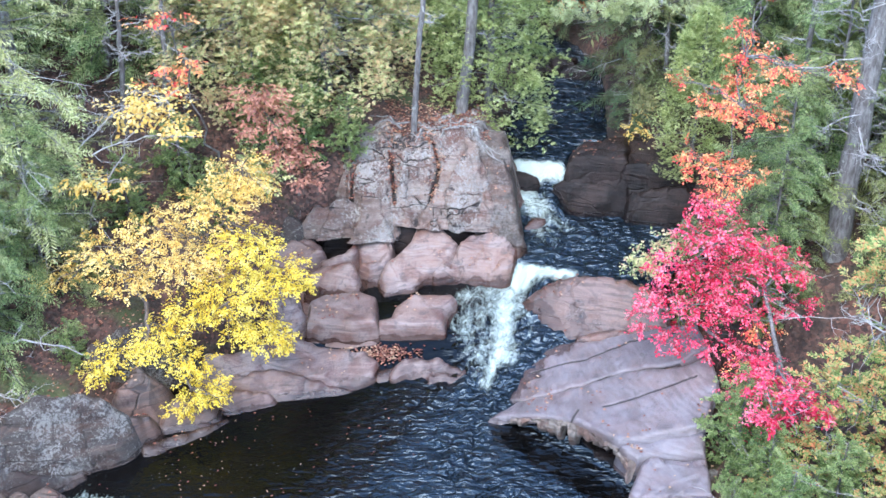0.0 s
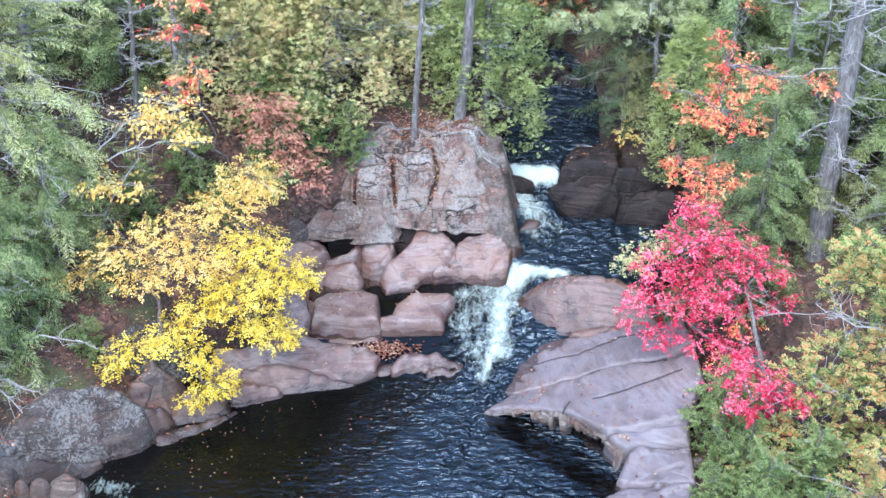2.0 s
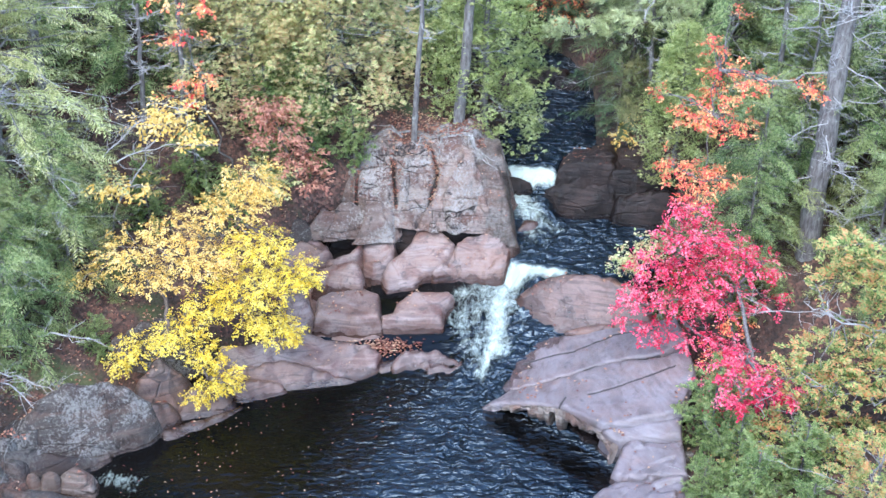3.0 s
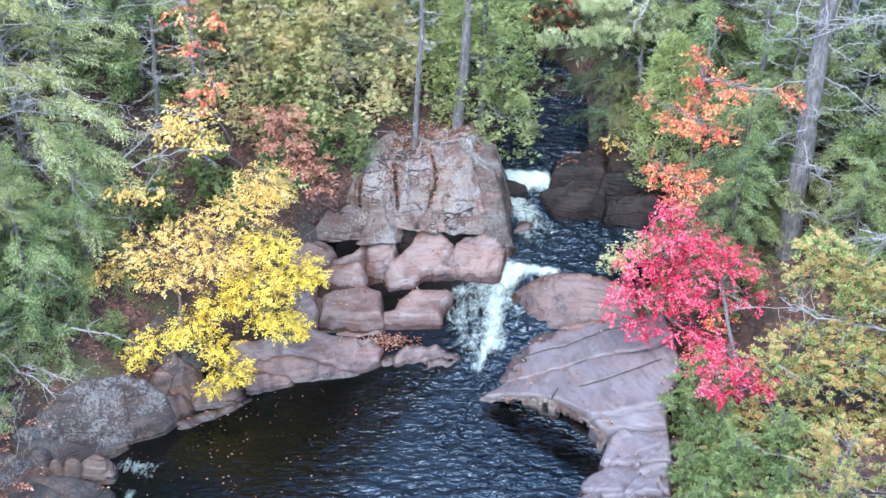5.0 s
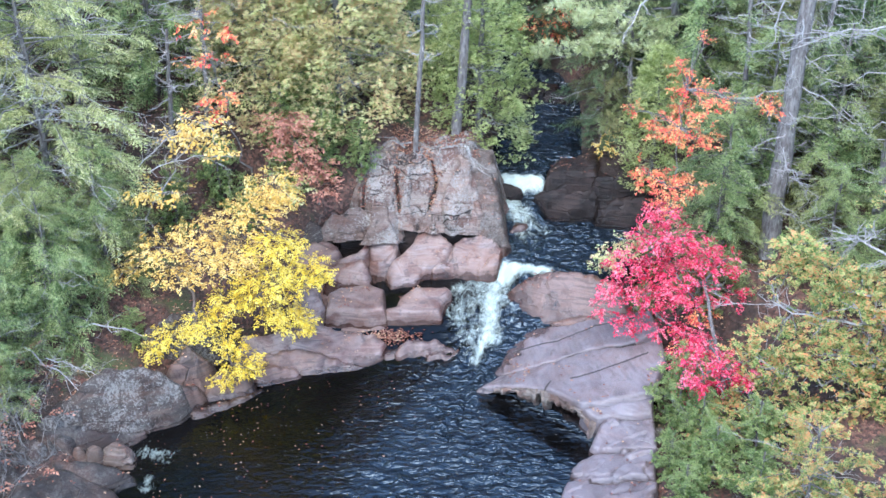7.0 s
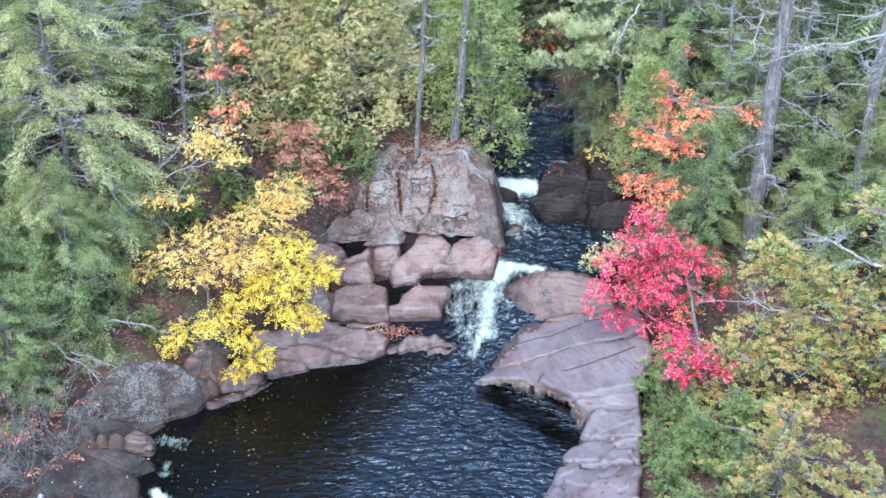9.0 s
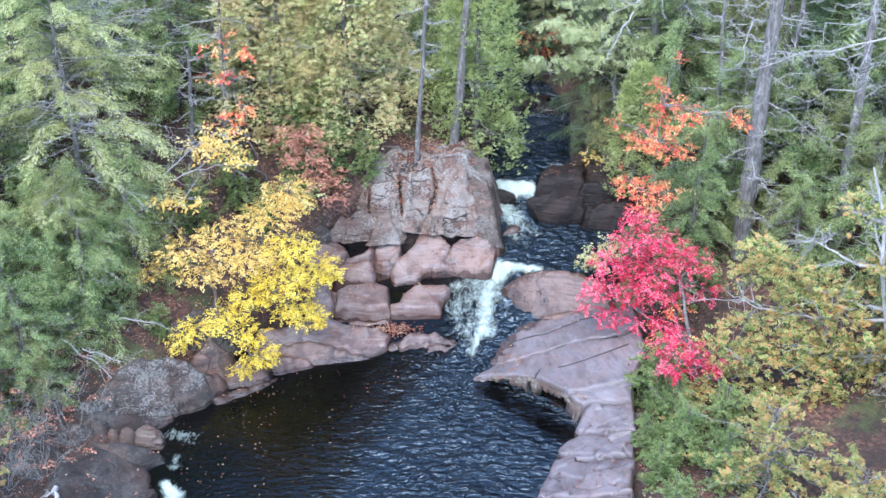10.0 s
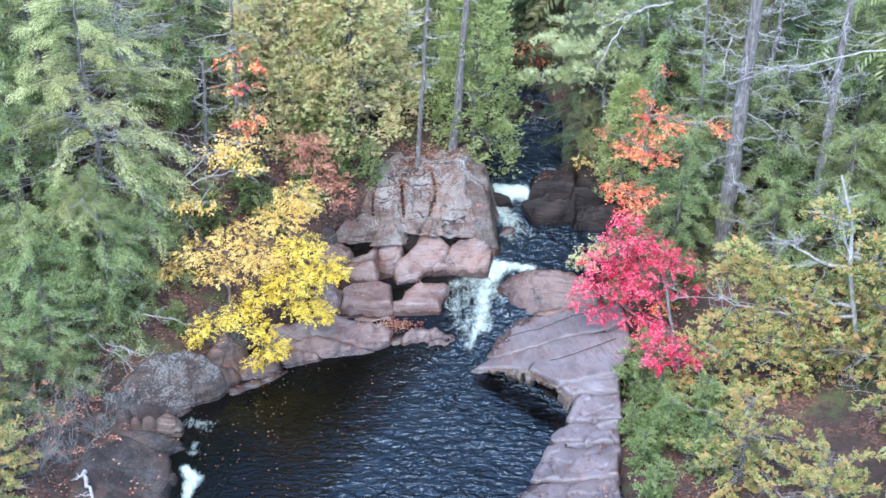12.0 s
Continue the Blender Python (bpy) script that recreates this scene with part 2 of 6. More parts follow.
HEM = leaf_mat("hemlock_needles", [(0.08, 0.125, 0.045), (0.155, 0.22, 0.08), (0.25, 0.325, 0.125), (0.36, 0.42, 0.19)], 0.45, 1.7, 0.3)
HEM_PALE = leaf_mat("pale_hemlock_needles", [(0.20, 0.24, 0.085), (0.34, 0.38, 0.15), (0.48, 0.51, 0.22), (0.60, 0.61, 0.32)], 0.5, 1.7, 0.3)
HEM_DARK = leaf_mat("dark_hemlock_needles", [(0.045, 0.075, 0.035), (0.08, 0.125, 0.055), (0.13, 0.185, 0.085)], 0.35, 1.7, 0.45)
CEDAR = leaf_mat("cedar_sprays", [(0.34, 0.40, 0.16), (0.48, 0.53, 0.22), (0.61, 0.64, 0.29), (0.70, 0.68, 0.37), (0.74, 0.58, 0.35), (0.72, 0.45, 0.26)], 0.55, 2.2, 0.25)
CEDAR_GREEN = leaf_mat("green_cedar_sprays", [(0.20, 0.25, 0.08), (0.33, 0.39, 0.13), (0.45, 0.50, 0.20), (0.55, 0.58, 0.28)], 0.55)
CEDAR_DEEP = leaf_mat("deep_green_cedar_sprays", [(0.09, 0.145, 0.045), (0.17, 0.245, 0.075), (0.26, 0.34, 0.12), (0.37, 0.42, 0.18)], 0.5)
CEDAR_GOLD = leaf_mat("golden_cedar_sprays", [(0.10, 0.16, 0.045), (0.21, 0.28, 0.08), (0.33, 0.39, 0.13), (0.44, 0.46, 0.175), (0.56, 0.40, 0.17), (0.62, 0.27, 0.12)], 0.45, 3.6)
PINE = leaf_mat("pale_pine_needles", [(0.36, 0.40, 0.19), (0.48, 0.52, 0.27), (0.60, 0.62, 0.38)], 0.4)
YELLOW = leaf_mat("yellow_leaves", [(0.60, 0.42, 0.04), (0.70, 0.53, 0.055), (0.78, 0.64, 0.09), (0.78, 0.65, 0.18)], 0.45)
BUFF = leaf_mat("buff_yellow_leaves", [(0.62, 0.40, 0.09), (0.73, 0.53, 0.15), (0.80, 0.63, 0.26)], 0.45)
RED = leaf_mat("scarlet_leaves", [(0.42, 0.012, 0.035), (0.60, 0.028, 0.085), (0.72, 0.06, 0.15), (0.80, 0.15, 0.22), (0.84, 0.27, 0.32)], 0.45, 2.6)
ORANGE = leaf_mat("orange_leaves", [(0.62, 0.07, 0.07), (0.72, 0.14, 0.095), (0.78, 0.24, 0.11), (0.80, 0.36, 0.13), (0.80, 0.48, 0.22)], 0.45, 2.4)
RUSSET = leaf_mat("russet_leaves", [(0.24, 0.10, 0.07), (0.38, 0.17, 0.11), (0.50, 0.26, 0.17)], 0.4)
LITTER = leaf_mat("fallen_leaves", [(0.09, 0.028, 0.02), (0.17, 0.06, 0.038), (0.26, 0.115, 0.068), (0.36, 0.24, 0.155)], 0.1)


# ---- builders ----
def part(name, mesh, material, parent, label=""):
    ob = new(name, mesh)
    mesh.materials.append(material)
    ob.parent = parent
    if label:
        ob["label"] = label
    return ob


def thing(name, mesh, material, label, category, group="", kind=""):
    ob = new(name, mesh)
    if mesh is not None:
        mesh.materials.append(material)
    return tagged(ob, label, category, group, kind)


def mesh_of(name, verts, faces, smooth=True):
    """A mesh from numpy arrays; faces all have the same number of corners."""
    me = bpy.data.meshes.new(name)
    v = np.asarray(verts, dtype=np.float32)
    f = np.asarray(faces, dtype=np.int32)
    k = f.shape[1]
    me.vertices.add(len(v))
    me.vertices.foreach_set("co", v.ravel())
    me.loops.add(f.size)
    me.loops.foreach_set("vertex_index", f.ravel())
    me.polygons.add(len(f))
    me.polygons.foreach_set("loop_start", np.arange(0, f.size, k, dtype=np.int32))
    me.polygons.foreach_set("use_smooth", np.full(len(f), smooth))
    me.update(calc_edges=True)
    return me


# ---- plan of the river: y, centre x, half width, water level ----
RIVER = [(-60, -1.0, 6.0, 0.0), (-6.0, -1.4, 3.9, 0.0), (-3.4, -1.35, 3.35, 0.0), (-2.2, -0.95, 3.05, 0.0), (-1.2, -0.6, 2.1, 0.0),
         (-0.5, 0.3, 0.9, 0.1), (0.2, 0.55, 1.0, 0.4), (1.2, 0.9, 0.8, 0.5), (2.0, 2.15, 1.0, 0.85), (3.0, 2.0, 0.8, 0.9),
         (3.6, 1.7, 0.7, 1.5), (5.0, 2.0, 0.8, 1.55), (7.0, 2.3, 0.6, 1.6), (8.5, 1.9, 0.6, 1.7), (12.0, -1.2, 0.8, 1.9), (40.0, -16.0, 2.0, 3.0), (400.0, -120.0, 4.0, 5.0)]
RY, RX, RW, RZ = (np.array(c) for c in zip(*RIVER))


def ramp01(v, a, b):
    s = min(1.0, max(0.0, (v - a) / (b - a)))
    return s * s * (3 - 2 * s)


# where the soil of the banks begins: y, left x, right x
BANKS = [(-60, -8.0, 6.0), (-7.0, -5.9, 3.2), (-4.5, -5.7, 3.1), (-3.0, -5.5, 3.2), (-2.0, -5.2, 3.4), (-1.0, -4.4, 3.8), (0.0, -3.6, 4.1), (1.0, -2.9, 4.0),
         (2.0, -2.55, 4.0), (2.5, -1.9, 3.9), (2.9, -0.2, 3.7), (3.3, 0.75, 3.3), (4.2, 0.95, 2.75), (5.0, 1.1, 2.8), (7.0, 1.6, 2.95), (8.5, 1.2, 2.6), (12.0, -2.1, -0.3), (40.0, -18.0, -14.0), (900.0, -125.0, -115.0)]
BY, BL, BR = (np.array(c) for c in zip(*BANKS))


def ground_z(x, y):
    left, right, z = np.interp(y, BY, BL), np.interp(y, BY, BR), np.interp(y, RY, RZ)
    d = max(left - x, x - right)
    soft = min(max(d, 0), 9)
    h = z - 0.55 + 0.75 * ramp01(d, -0.35, 0.4) + 0.20 * soft + 0.02 * max(d - 9, 0)
    if x < left:
        hill = math.exp(-(((x + 1.0) / 2.3) ** 4 + ((y - 4.9) / 2.4) ** 4)) * ramp01(d, -0.1, 0.35)
        h = max(h, h * (1 - hill) + hill * (2.55 + 0.1 * (y - 3)))
    elif x > right:
        h += 0.5 * ramp01(d, 0.0, 2.0) * ramp01(y, -2, 3)
    h += 0.05 * ramp01(y, 6, 14) * max(y - 6, 0) * ramp01(d, 0, 4) * (1 if y < 60 else 60 / y)
    rough = 0.16 * noise.noise(Vector((x * 0.9, y * 0.9, 3.1))) + 0.05 * noise.noise(Vector((x * 3, y * 3, 1.7)))
    return h + rough * ramp01(d, -0.4, 0.6)


def axis_steps(lo, hi, fine, far):
    out = list(np.arange(lo, hi + 1e-6, fine))
    step, a, b = fine, lo, hi
    while b < far:
        step *= 1.35
        a, b = a - step, b + step
        out = [a] + out + [b]
    return np.array(out)


gx, gy = axis_steps(-11, 11, 0.16, 900), axis_steps(-8, 14, 0.16, 900)
gv = np.array([(x, y, ground_z(x, y)) for y in gy for x in gx])
nx, ny = len(gx), len(gy)
gi = np.arange(nx * ny).reshape(ny, nx)
gf = np.stack([gi[:-1, :-1], gi[:-1, 1:], gi[1:, 1:], gi[1:, :-1]], -1).reshape(-1, 4)
ground = thing("ground", mesh_of("ground", gv, gf), SOIL, "forest floor of red-brown leaf litter and soil", "ground", kind="structure")


# ---- water: one sheet that steps down from pool to pool ----
def segment(x, y, a, b):
    ax, ay, bx, by = *a, *b
    s = ((x - ax) * (bx - ax) + (y - ay) * (by - ay)) / ((bx - ax) ** 2 + (by - ay) ** 2)
    s = min(1, max(0, s))
    return math.hypot(x - ax - s * (bx - ax), y - ay - s * (by - ay)), s


def water_z(x, y):
    """Level of the water: lower pool, chute, basin, fall, middle pool, rapid, upper pool."""
    z = 0.5 * ramp01(y + 0.12 * (x - 0.6), -0.95, 1.05)
    q = (x - 1.22) * 0.80 + (y - 1.45) * 0.60
    z += 0.36 * ramp01(q, -0.10, 0.16) * ramp01(y, 0.2, 0.9)
    z += 0.34 * ramp01(y - 0.9 * ramp01(x, 1.85, 2.3), 2.55, 3.5)
    z += 0.34 * ramp01(y + 0.25 * (x - 1.4), 3.45, 3.75)
    return z + 0.05 * max(0, y - 6)


def foam_at(x, y):
    """How white the water is: strongest in the falls, thinning out downstream."""
    f = 0.0
    for a, b, start, end, wide0, wide1 in (
            ((1.95, 1.28), (1.18, 1.50), 1.3, 1.25, 0.13, 0.17),
            ((1.05, 1.42), (0.92, 0.75), 0.72, 0.82, 0.28, 0.30),
            ((0.92, 0.75), (0.88, 0.05), 0.84, 0.86, 0.30, 0.22),
            ((0.82, 0.05), (0.62, -0.45), 0.95, 0.60, 0.13, 0.11),
            ((0.80, 1.15), (0.45, 0.65), 0.54, 0.50, 0.46, 0.44), ((0.45, 0.65), (0.55, 0.05), 0.50, 0.44, 0.42, 0.34),
            ((1.15, 0.9), (1.20, 0.3), 0.48, 0.36, 0.28, 0.22), ((0.25, 1.05), (0.70, 1.45), 0.45, 0.55, 0.22, 0.24),
            ((1.28, 3.70), (1.92, 3.58), 1.25, 1.25, 0.14, 0.15),
            ((1.30, 3.40), (1.62, 2.95), 0.80, 0.70, 0.24, 0.30), ((1.62, 2.95), (2.10, 2.72), 0.62, 0.45, 0.20, 0.14), ((1.55, 2.70), (1.75, 2.35), 0.55, 0.35, 0.20, 0.20),
            ((-4.72, -2.72), (-4.35, -2.90), 0.46, 0.44, 0.18, 0.22), ((-4.50, -3.35), (-4.52, -3.60), 0.46, 0.48, 0.12, 0.12),
            ((-4.58, -4.00), (-4.40, -4.30), 1.1, 1.1, 0.10, 0.15), ((-4.40, -4.30), (-4.42, -4.75), 1.1, 1.0, 0.17, 0.09)):
        d, s = segment(x, y, a, b)
        f = max(f, (start + (end - start) * s) * math.exp(-(d / (wide0 + (wide1 - wide0) * s)) ** 2))
    return f


def ripple(x, y):
    """Waves that fan out from the chute, and cross waves on the pools."""
    dx, dy = x - 0.6, y - 0.2
    far, ang = math.hypot(dx, dy), math.atan2(dy, dx)
    wob = 0.25 * noise.noise(Vector((x * 1.3, y * 1.3, 0.4)))
    fan = noise.noise(Vector(((far + wob) * 4.6, ang * 3.6 * (1 + 0.45 * far), 1.0)))
    streak = noise.noise(Vector(((far + wob) * 1.3, ang * 13.0, 6.0)))
    cross = noise.noise(Vector((x * 2.8 + 1.2 * y, y * 5.4, 2.2)))
    fine = noise.noise(Vector((x * 9.0, y * 13.0, 5.0)))
    near = math.exp(-max(0.0, far - 0.6) / 1.6)
    calm = 0.05 + 0.95 * ramp01(x - 0.45 * y, -1.4, 1.0)
    if x < 0.4 and y > -0.6:
        calm *= 1 - 0.8 * ramp01(0.4 - x, 0.0, 0.4) * ramp01(y, -0.6, -0.1)
    calm *= 1 - 0.75 * math.exp(-(segment(x, y, (1.0, -1.45), (2.5, -2.9))[0] / 0.38) ** 2)
    pool = 0.035 * ramp01(y, 1.5, 2.1) * noise.noise(Vector((x * 4.5 + 2 * y, y * 8.0, 3.3)))
    return (0.046 * fan + 0.085 * near * streak + 0.026 * cross + 0.007 * fine) * calm + pool


wx, wy = np.arange(-6.5, 7.0, 0.045), np.concatenate([np.arange(-60, -9, 3.0), np.arange(-9, -6, 0.1), np.arange(-6, 5.4, 0.045), np.arange(5.4, 30, 0.15)])
wv, wfoam = [], []
for y in wy:
    for x in wx:
        fo = foam_at(x, y)
        z = water_z(x, y) + ripple(x, y)
        if fo > 0.2:
            z += 0.09 * min(fo, 1) * (noise.noise(Vector((x * 7, y * 3.5, 9))) * 0.6 + 0.4 * noise.noise(Vector((x * 16, y * 10, 4))))
        wv.append((x, y, z))
        wfoam.append(fo)
nx, ny = len(wx), len(wy)
gi = np.arange(nx * ny).reshape(ny, nx)
wf = np.stack([gi[:-1, :-1], gi[:-1, 1:], gi[1:, 1:], gi[1:, :-1]], -1).reshape(-1, 4)
cen = np.array(wv)[wf].mean(1)
keep = np.abs(cen[:, 0] - np.interp(cen[:, 1], RY, RX)) < np.interp(cen[:, 1], RY, RW) + 1.6
me = mesh_of("water", wv, wf[keep])
at = me.attributes.new("foam", "FLOAT", "POINT")
at.data.foreach_set("value", np.array(wfoam, dtype=np.float32))
cv = np.array(wv)
u = np.clip((cv[:, 0] - 0.45 * cv[:, 1] + 1.6) / 3.4, 0, 1)
u = np.maximum(u, np.clip((cv[:, 1] - 1.3) / 0.5, 0, 1) * np.clip((cv[:, 0] - 0.9) / 0.3, 0, 1))
u *= 1 - 0.7 * np.clip((0.4 - cv[:, 0]) / 0.4, 0, 1) * np.clip((cv[:, 1] + 0.6) / 0.5, 0, 1)
u *= 1 - 0.8 * np.exp(-(np.array([segment(p[0], p[1], (1.0, -1.45), (2.5, -2.9))[0] for p in cv]) / 0.38) ** 2)
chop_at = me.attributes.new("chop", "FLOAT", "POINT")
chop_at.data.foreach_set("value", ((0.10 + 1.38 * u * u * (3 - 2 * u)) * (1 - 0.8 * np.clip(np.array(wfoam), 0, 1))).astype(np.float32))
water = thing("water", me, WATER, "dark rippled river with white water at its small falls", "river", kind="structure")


# ---- rocks ----
ROCKS, TOPS = [], []


def lattice(i, j, seed):
    """Repeatable random numbers from 0 to 1 for whole-number places."""
    h = (i.astype(np.int64) * 374761393 + j.astype(np.int64) * 668265263 + seed * 974634) & 0x7FFFFFFF
    h = ((h ^ (h >> 13)) * 1274126177) & 0x7FFFFFFF
    return ((h ^ (h >> 16)) & 0xFFFF) / 65535.0


def field(x, y, scale, seed, octaves=3):
    """Smooth noise from -1 to 1 over the plan."""
    out, gain, total = 0.0, 1.0, 0.0
    for o in range(octaves):
        u, v = x * scale * 2.03 ** o + 17.3 * o, y * scale * 2.03 ** o - 9.1 * o
        i, j = np.floor(u), np.floor(v)
        fu, fv = u - i, v - j
        fu, fv = fu * fu * (3 - 2 * fu), fv * fv * (3 - 2 * fv)
        a, b = lattice(i, j, seed + o), lattice(i + 1, j, seed + o)
        c, d = lattice(i, j + 1, seed + o), lattice(i + 1, j + 1, seed + o)
        out = out + gain * (2 * ((a * (1 - fu) + b * fu) * (1 - fv) + (c * (1 - fu) + d * fu) * fv) - 1)
        total += gain
        gain *= 0.5
    return out / total


def plates(x, y, size, seed, turn=0.35, long=1.7):
    """Broken rock: each cell of the plan has its own height and tilt. Returns the height, and the distance from the nearest joint."""
    u = (x * math.cos(turn) + y * math.sin(turn)) / (size * long)
    v = (y * math.cos(turn) - x * math.sin(turn)) / size
    i, j = np.floor(u), np.floor(v)
    best, second, h = np.full(x.shape, 9.0), np.full(x.shape, 9.0), np.zeros(x.shape)
    for di in (-1, 0, 1):
        for dj in (-1, 0, 1):
            ci, cj = i + di, j + dj
            du, dv = u - ci - lattice(ci, cj, seed), v - cj - lattice(ci, cj, seed + 1)
            d = np.abs(du) + 0.9 * np.abs(dv)
            own = (lattice(ci, cj, seed + 2) - 0.5) + 0.8 * (lattice(ci, cj, seed + 3) - 0.5) * du + 0.8 * (lattice(ci, cj, seed + 4) - 0.5) * dv
            near = d < best
            second = np.where(near, best, np.minimum(second, d))
            h = np.where(near, own, h)
            best = np.where(near, d, best)
    return h, (second - best) * size


def outline_distance(pts, x, y):
    """Signed distance from a plan outline, negative inside."""
    d, odd = np.full(x.shape, 1e9), np.zeros(x.shape, bool)
    for (ax, ay), (bx, by) in zip(pts[:, :2], np.roll(pts[:, :2], -1, 0)):
        t = np.clip(((x - ax) * (bx - ax) + (y - ay) * (by - ay)) / ((bx - ax) ** 2 + (by - ay) ** 2 + 1e-9), 0, 1)
        d = np.minimum(d, np.hypot(x - ax - t * (bx - ax), y - ay - t * (by - ay)))
        odd ^= ((ay > y) != (by > y)) & (x < ax + (y - ay) * (bx - ax) / (by - ay if by != ay else 1e-9))
    return np.where(odd, -d, d)


def rock_mesh(name, outline, base, seed, edge=0.05, slope=5.0, wob=0.04, amp=0.02, dome=0.0, plate=0.0, size=0.5, strata=0.0, cracks=(), gap=0.02, deep=0.10, soak=0.17, step=0.03, flat=0.3, thick=0.0, rag=0.0):
    """A solid rock under a plan outline of (x, y, top z): a top that follows those heights, worn edges of a given radius, grooved steep sides,
    broken plates, open cracks and fine relief."""
    pts = np.array(outline, float)
    reach = (pts[:, 2].max() - base) / slope + edge + 2 * wob
    xs = np.arange(pts[:, 0].min() - reach, pts[:, 0].max() + reach + step, step)
    ys = np.arange(pts[:, 1].min() - reach, pts[:, 1].max() + reach + step, step)
    x, y = np.meshgrid(xs, ys)
    d = outline_distance(pts, x, y)
    d = d + wob * field(x, y, 1.7, seed) + 0.45 * wob * field(x, y, 7.0, seed + 5)
    A = np.c_[np.ones(len(pts)), pts[:, :2]]
    fit = np.linalg.lstsq(A, pts[:, 2], rcond=None)[0]
    top, total = np.zeros(x.shape), np.zeros(x.shape)
    for (ax, ay, az), (bx, by, bz) in zip(pts, np.roll(pts, -1, 0)):
        for f in (0.0, 0.5):
            w = 1 / ((ax + (bx - ax) * f - x) ** 2 + (ay + (by - ay) * f - y) ** 2 + 0.004) ** 1.4
            top, total = top + w * (az + (bz - az) * f), total + w
    top = flat * (fit[0] + fit[1] * x + fit[2] * y) + (1 - flat) * top / total
    top = np.clip(top, pts[:, 2].min() - 0.1, pts[:, 2].max() + 0.1)
    wide = max(0.15, 0.5 * min(np.ptp(pts[:, 0]), np.ptp(pts[:, 1])))
    top = top + dome * (1 - np.exp(-np.clip(-d, 0, 9) / (0.6 * wide)))
    top = top + amp * field(x, y, 1.1, seed + 9, 4) + 0.25 * amp * field(x, y, 12.0, seed + 11, 3)
    if plate:
        h, joint = plates(x + 0.10 * field(x, y, 3.0, seed + 2), y + 0.10 * field(x, y, 3.0, seed + 3), size, seed + 20)
        top = top + 1.3 * plate * h - 0.35 * plate * np.exp(-(joint / 0.014) ** 2)
        open_joint = np.exp(-(joint / 0.016) ** 2) * np.clip(0.35 + field(x, y, 1.3, seed + 50), 0, 1)
        d = d - 0.9 * plate * h
    s = d - 0.5 * edge
    z = top - slope * (np.sqrt(s * s + edge * edge) + s) / 2
    if strata:
        h = (z + 0.10 * x + 0.07 * y + 0.03 * field(x, y, 1.5, seed + 30)) / strata
        z = z - 0.30 * strata * (np.abs(h % 1.0 - 0.5) - 0.25) * (1 + field(x, y, 2.0, seed + 31))
    # 1 along open joints and cracks, where the rock colour goes near-black
    joint_mask = open_joint if plate else np.zeros(x.shape)
    jx, jy = x + 0.025 * field(x, y, 5.0, seed + 40), y + 0.025 * field(x, y, 5.0, seed + 41)
    for line in cracks:
        for (ax, ay, *_), (bx, by, *_) in zip(line, line[1:]):
            t = np.clip(((jx - ax) * (bx - ax) + (jy - ay) * (by - ay)) / ((bx - ax) ** 2 + (by - ay) ** 2), 0, 1)
            far = np.hypot(jx - ax - t * (bx - ax), jy - ay - t * (by - ay))
            z = z - deep * np.exp(-(far / gap) ** 2)
            joint_mask = np.maximum(joint_mask, np.exp(-(far / gap) ** 2))
    floor = np.maximum(base, top - thick) if thick else np.full(x.shape, float(base))
    floor = floor + rag * field(x, y, 1.6, seed + 60)
    z = np.maximum(z, floor)
    ny_, nx_ = x.shape
    ids = np.arange(nx_ * ny_).reshape(ny_, nx_)
    quads = np.stack([ids[:-1, :-1], ids[:-1, 1:], ids[1:, 1:], ids[1:, :-1]], -1).reshape(-1, 4)
    zf = z.ravel()
    quads = quads[(zf[quads] > floor.ravel()[quads] + 1e-4).any(1)]
    used = np.unique(quads)
    back = np.full(nx_ * ny_, -1)
    back[used] = np.arange(len(used))
    quads = back[quads]
    v = np.stack([x.ravel(), y.ravel(), zf], 1)[used]
    under = v.copy()
    under[:, 2] = floor.ravel()[used] - 0.004
    me = mesh_of(name, np.vstack([v, under]), np.vstack([quads, quads[:, ::-1] + len(v)]))
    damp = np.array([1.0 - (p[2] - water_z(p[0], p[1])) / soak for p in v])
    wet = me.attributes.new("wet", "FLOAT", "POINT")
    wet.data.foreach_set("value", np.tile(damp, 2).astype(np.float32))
    joint_at = me.attributes.new("joint", "FLOAT", "POINT")
    joint_at.data.foreach_set("value", np.tile(joint_mask.ravel()[used], 2).astype(np.float32))
    return me


def rock(name, outline, base, seed, material, label, category="rock", **shape):
    me = rock_mesh(name, outline, base, seed, **shape)
    if name in ("rock_slab", "rock_block") and material is PINK:
        TOPS.append(np.array(outline))
    ob = thing(name, me, material, label, category)
    ROCKS.append(ob)
    return ob


# the great outcrop beside the falls: lobes of one mass, with leaf-filled cracks
CRACKS = [[(-0.86, 2.95, 2.60), (-0.80, 2.55, 2.45), (-0.76, 2.35, 2.10)], [(-0.30, 3.05, 2.65), (-0.12, 2.78, 2.55), (-0.06, 2.62, 2.35), (-0.22, 2.36, 1.90)],
          [(-1.43, 2.85, 2.20), (-1.46, 2.45, 1.95)]]
SEAMS = [[(1.10, -0.87, 0.14), (1.62, -0.905, 0.35), (2.18, -0.84, 0.50), (2.65, -0.765, 0.62), (3.40, -0.90, 0.85)],
         [(2.20, -1.42, 0.50), (2.70, -1.36, 0.60), (3.50, -1.22, 0.85)], [(1.30, -0.30, 0.30), (2.10, -0.30, 0.50), (2.75, -0.12, 0.65), (3.40, -0.12, 0.80)],
         [(1.75, -1.62, 0.45), (1.86, -1.42, 0.48)]]
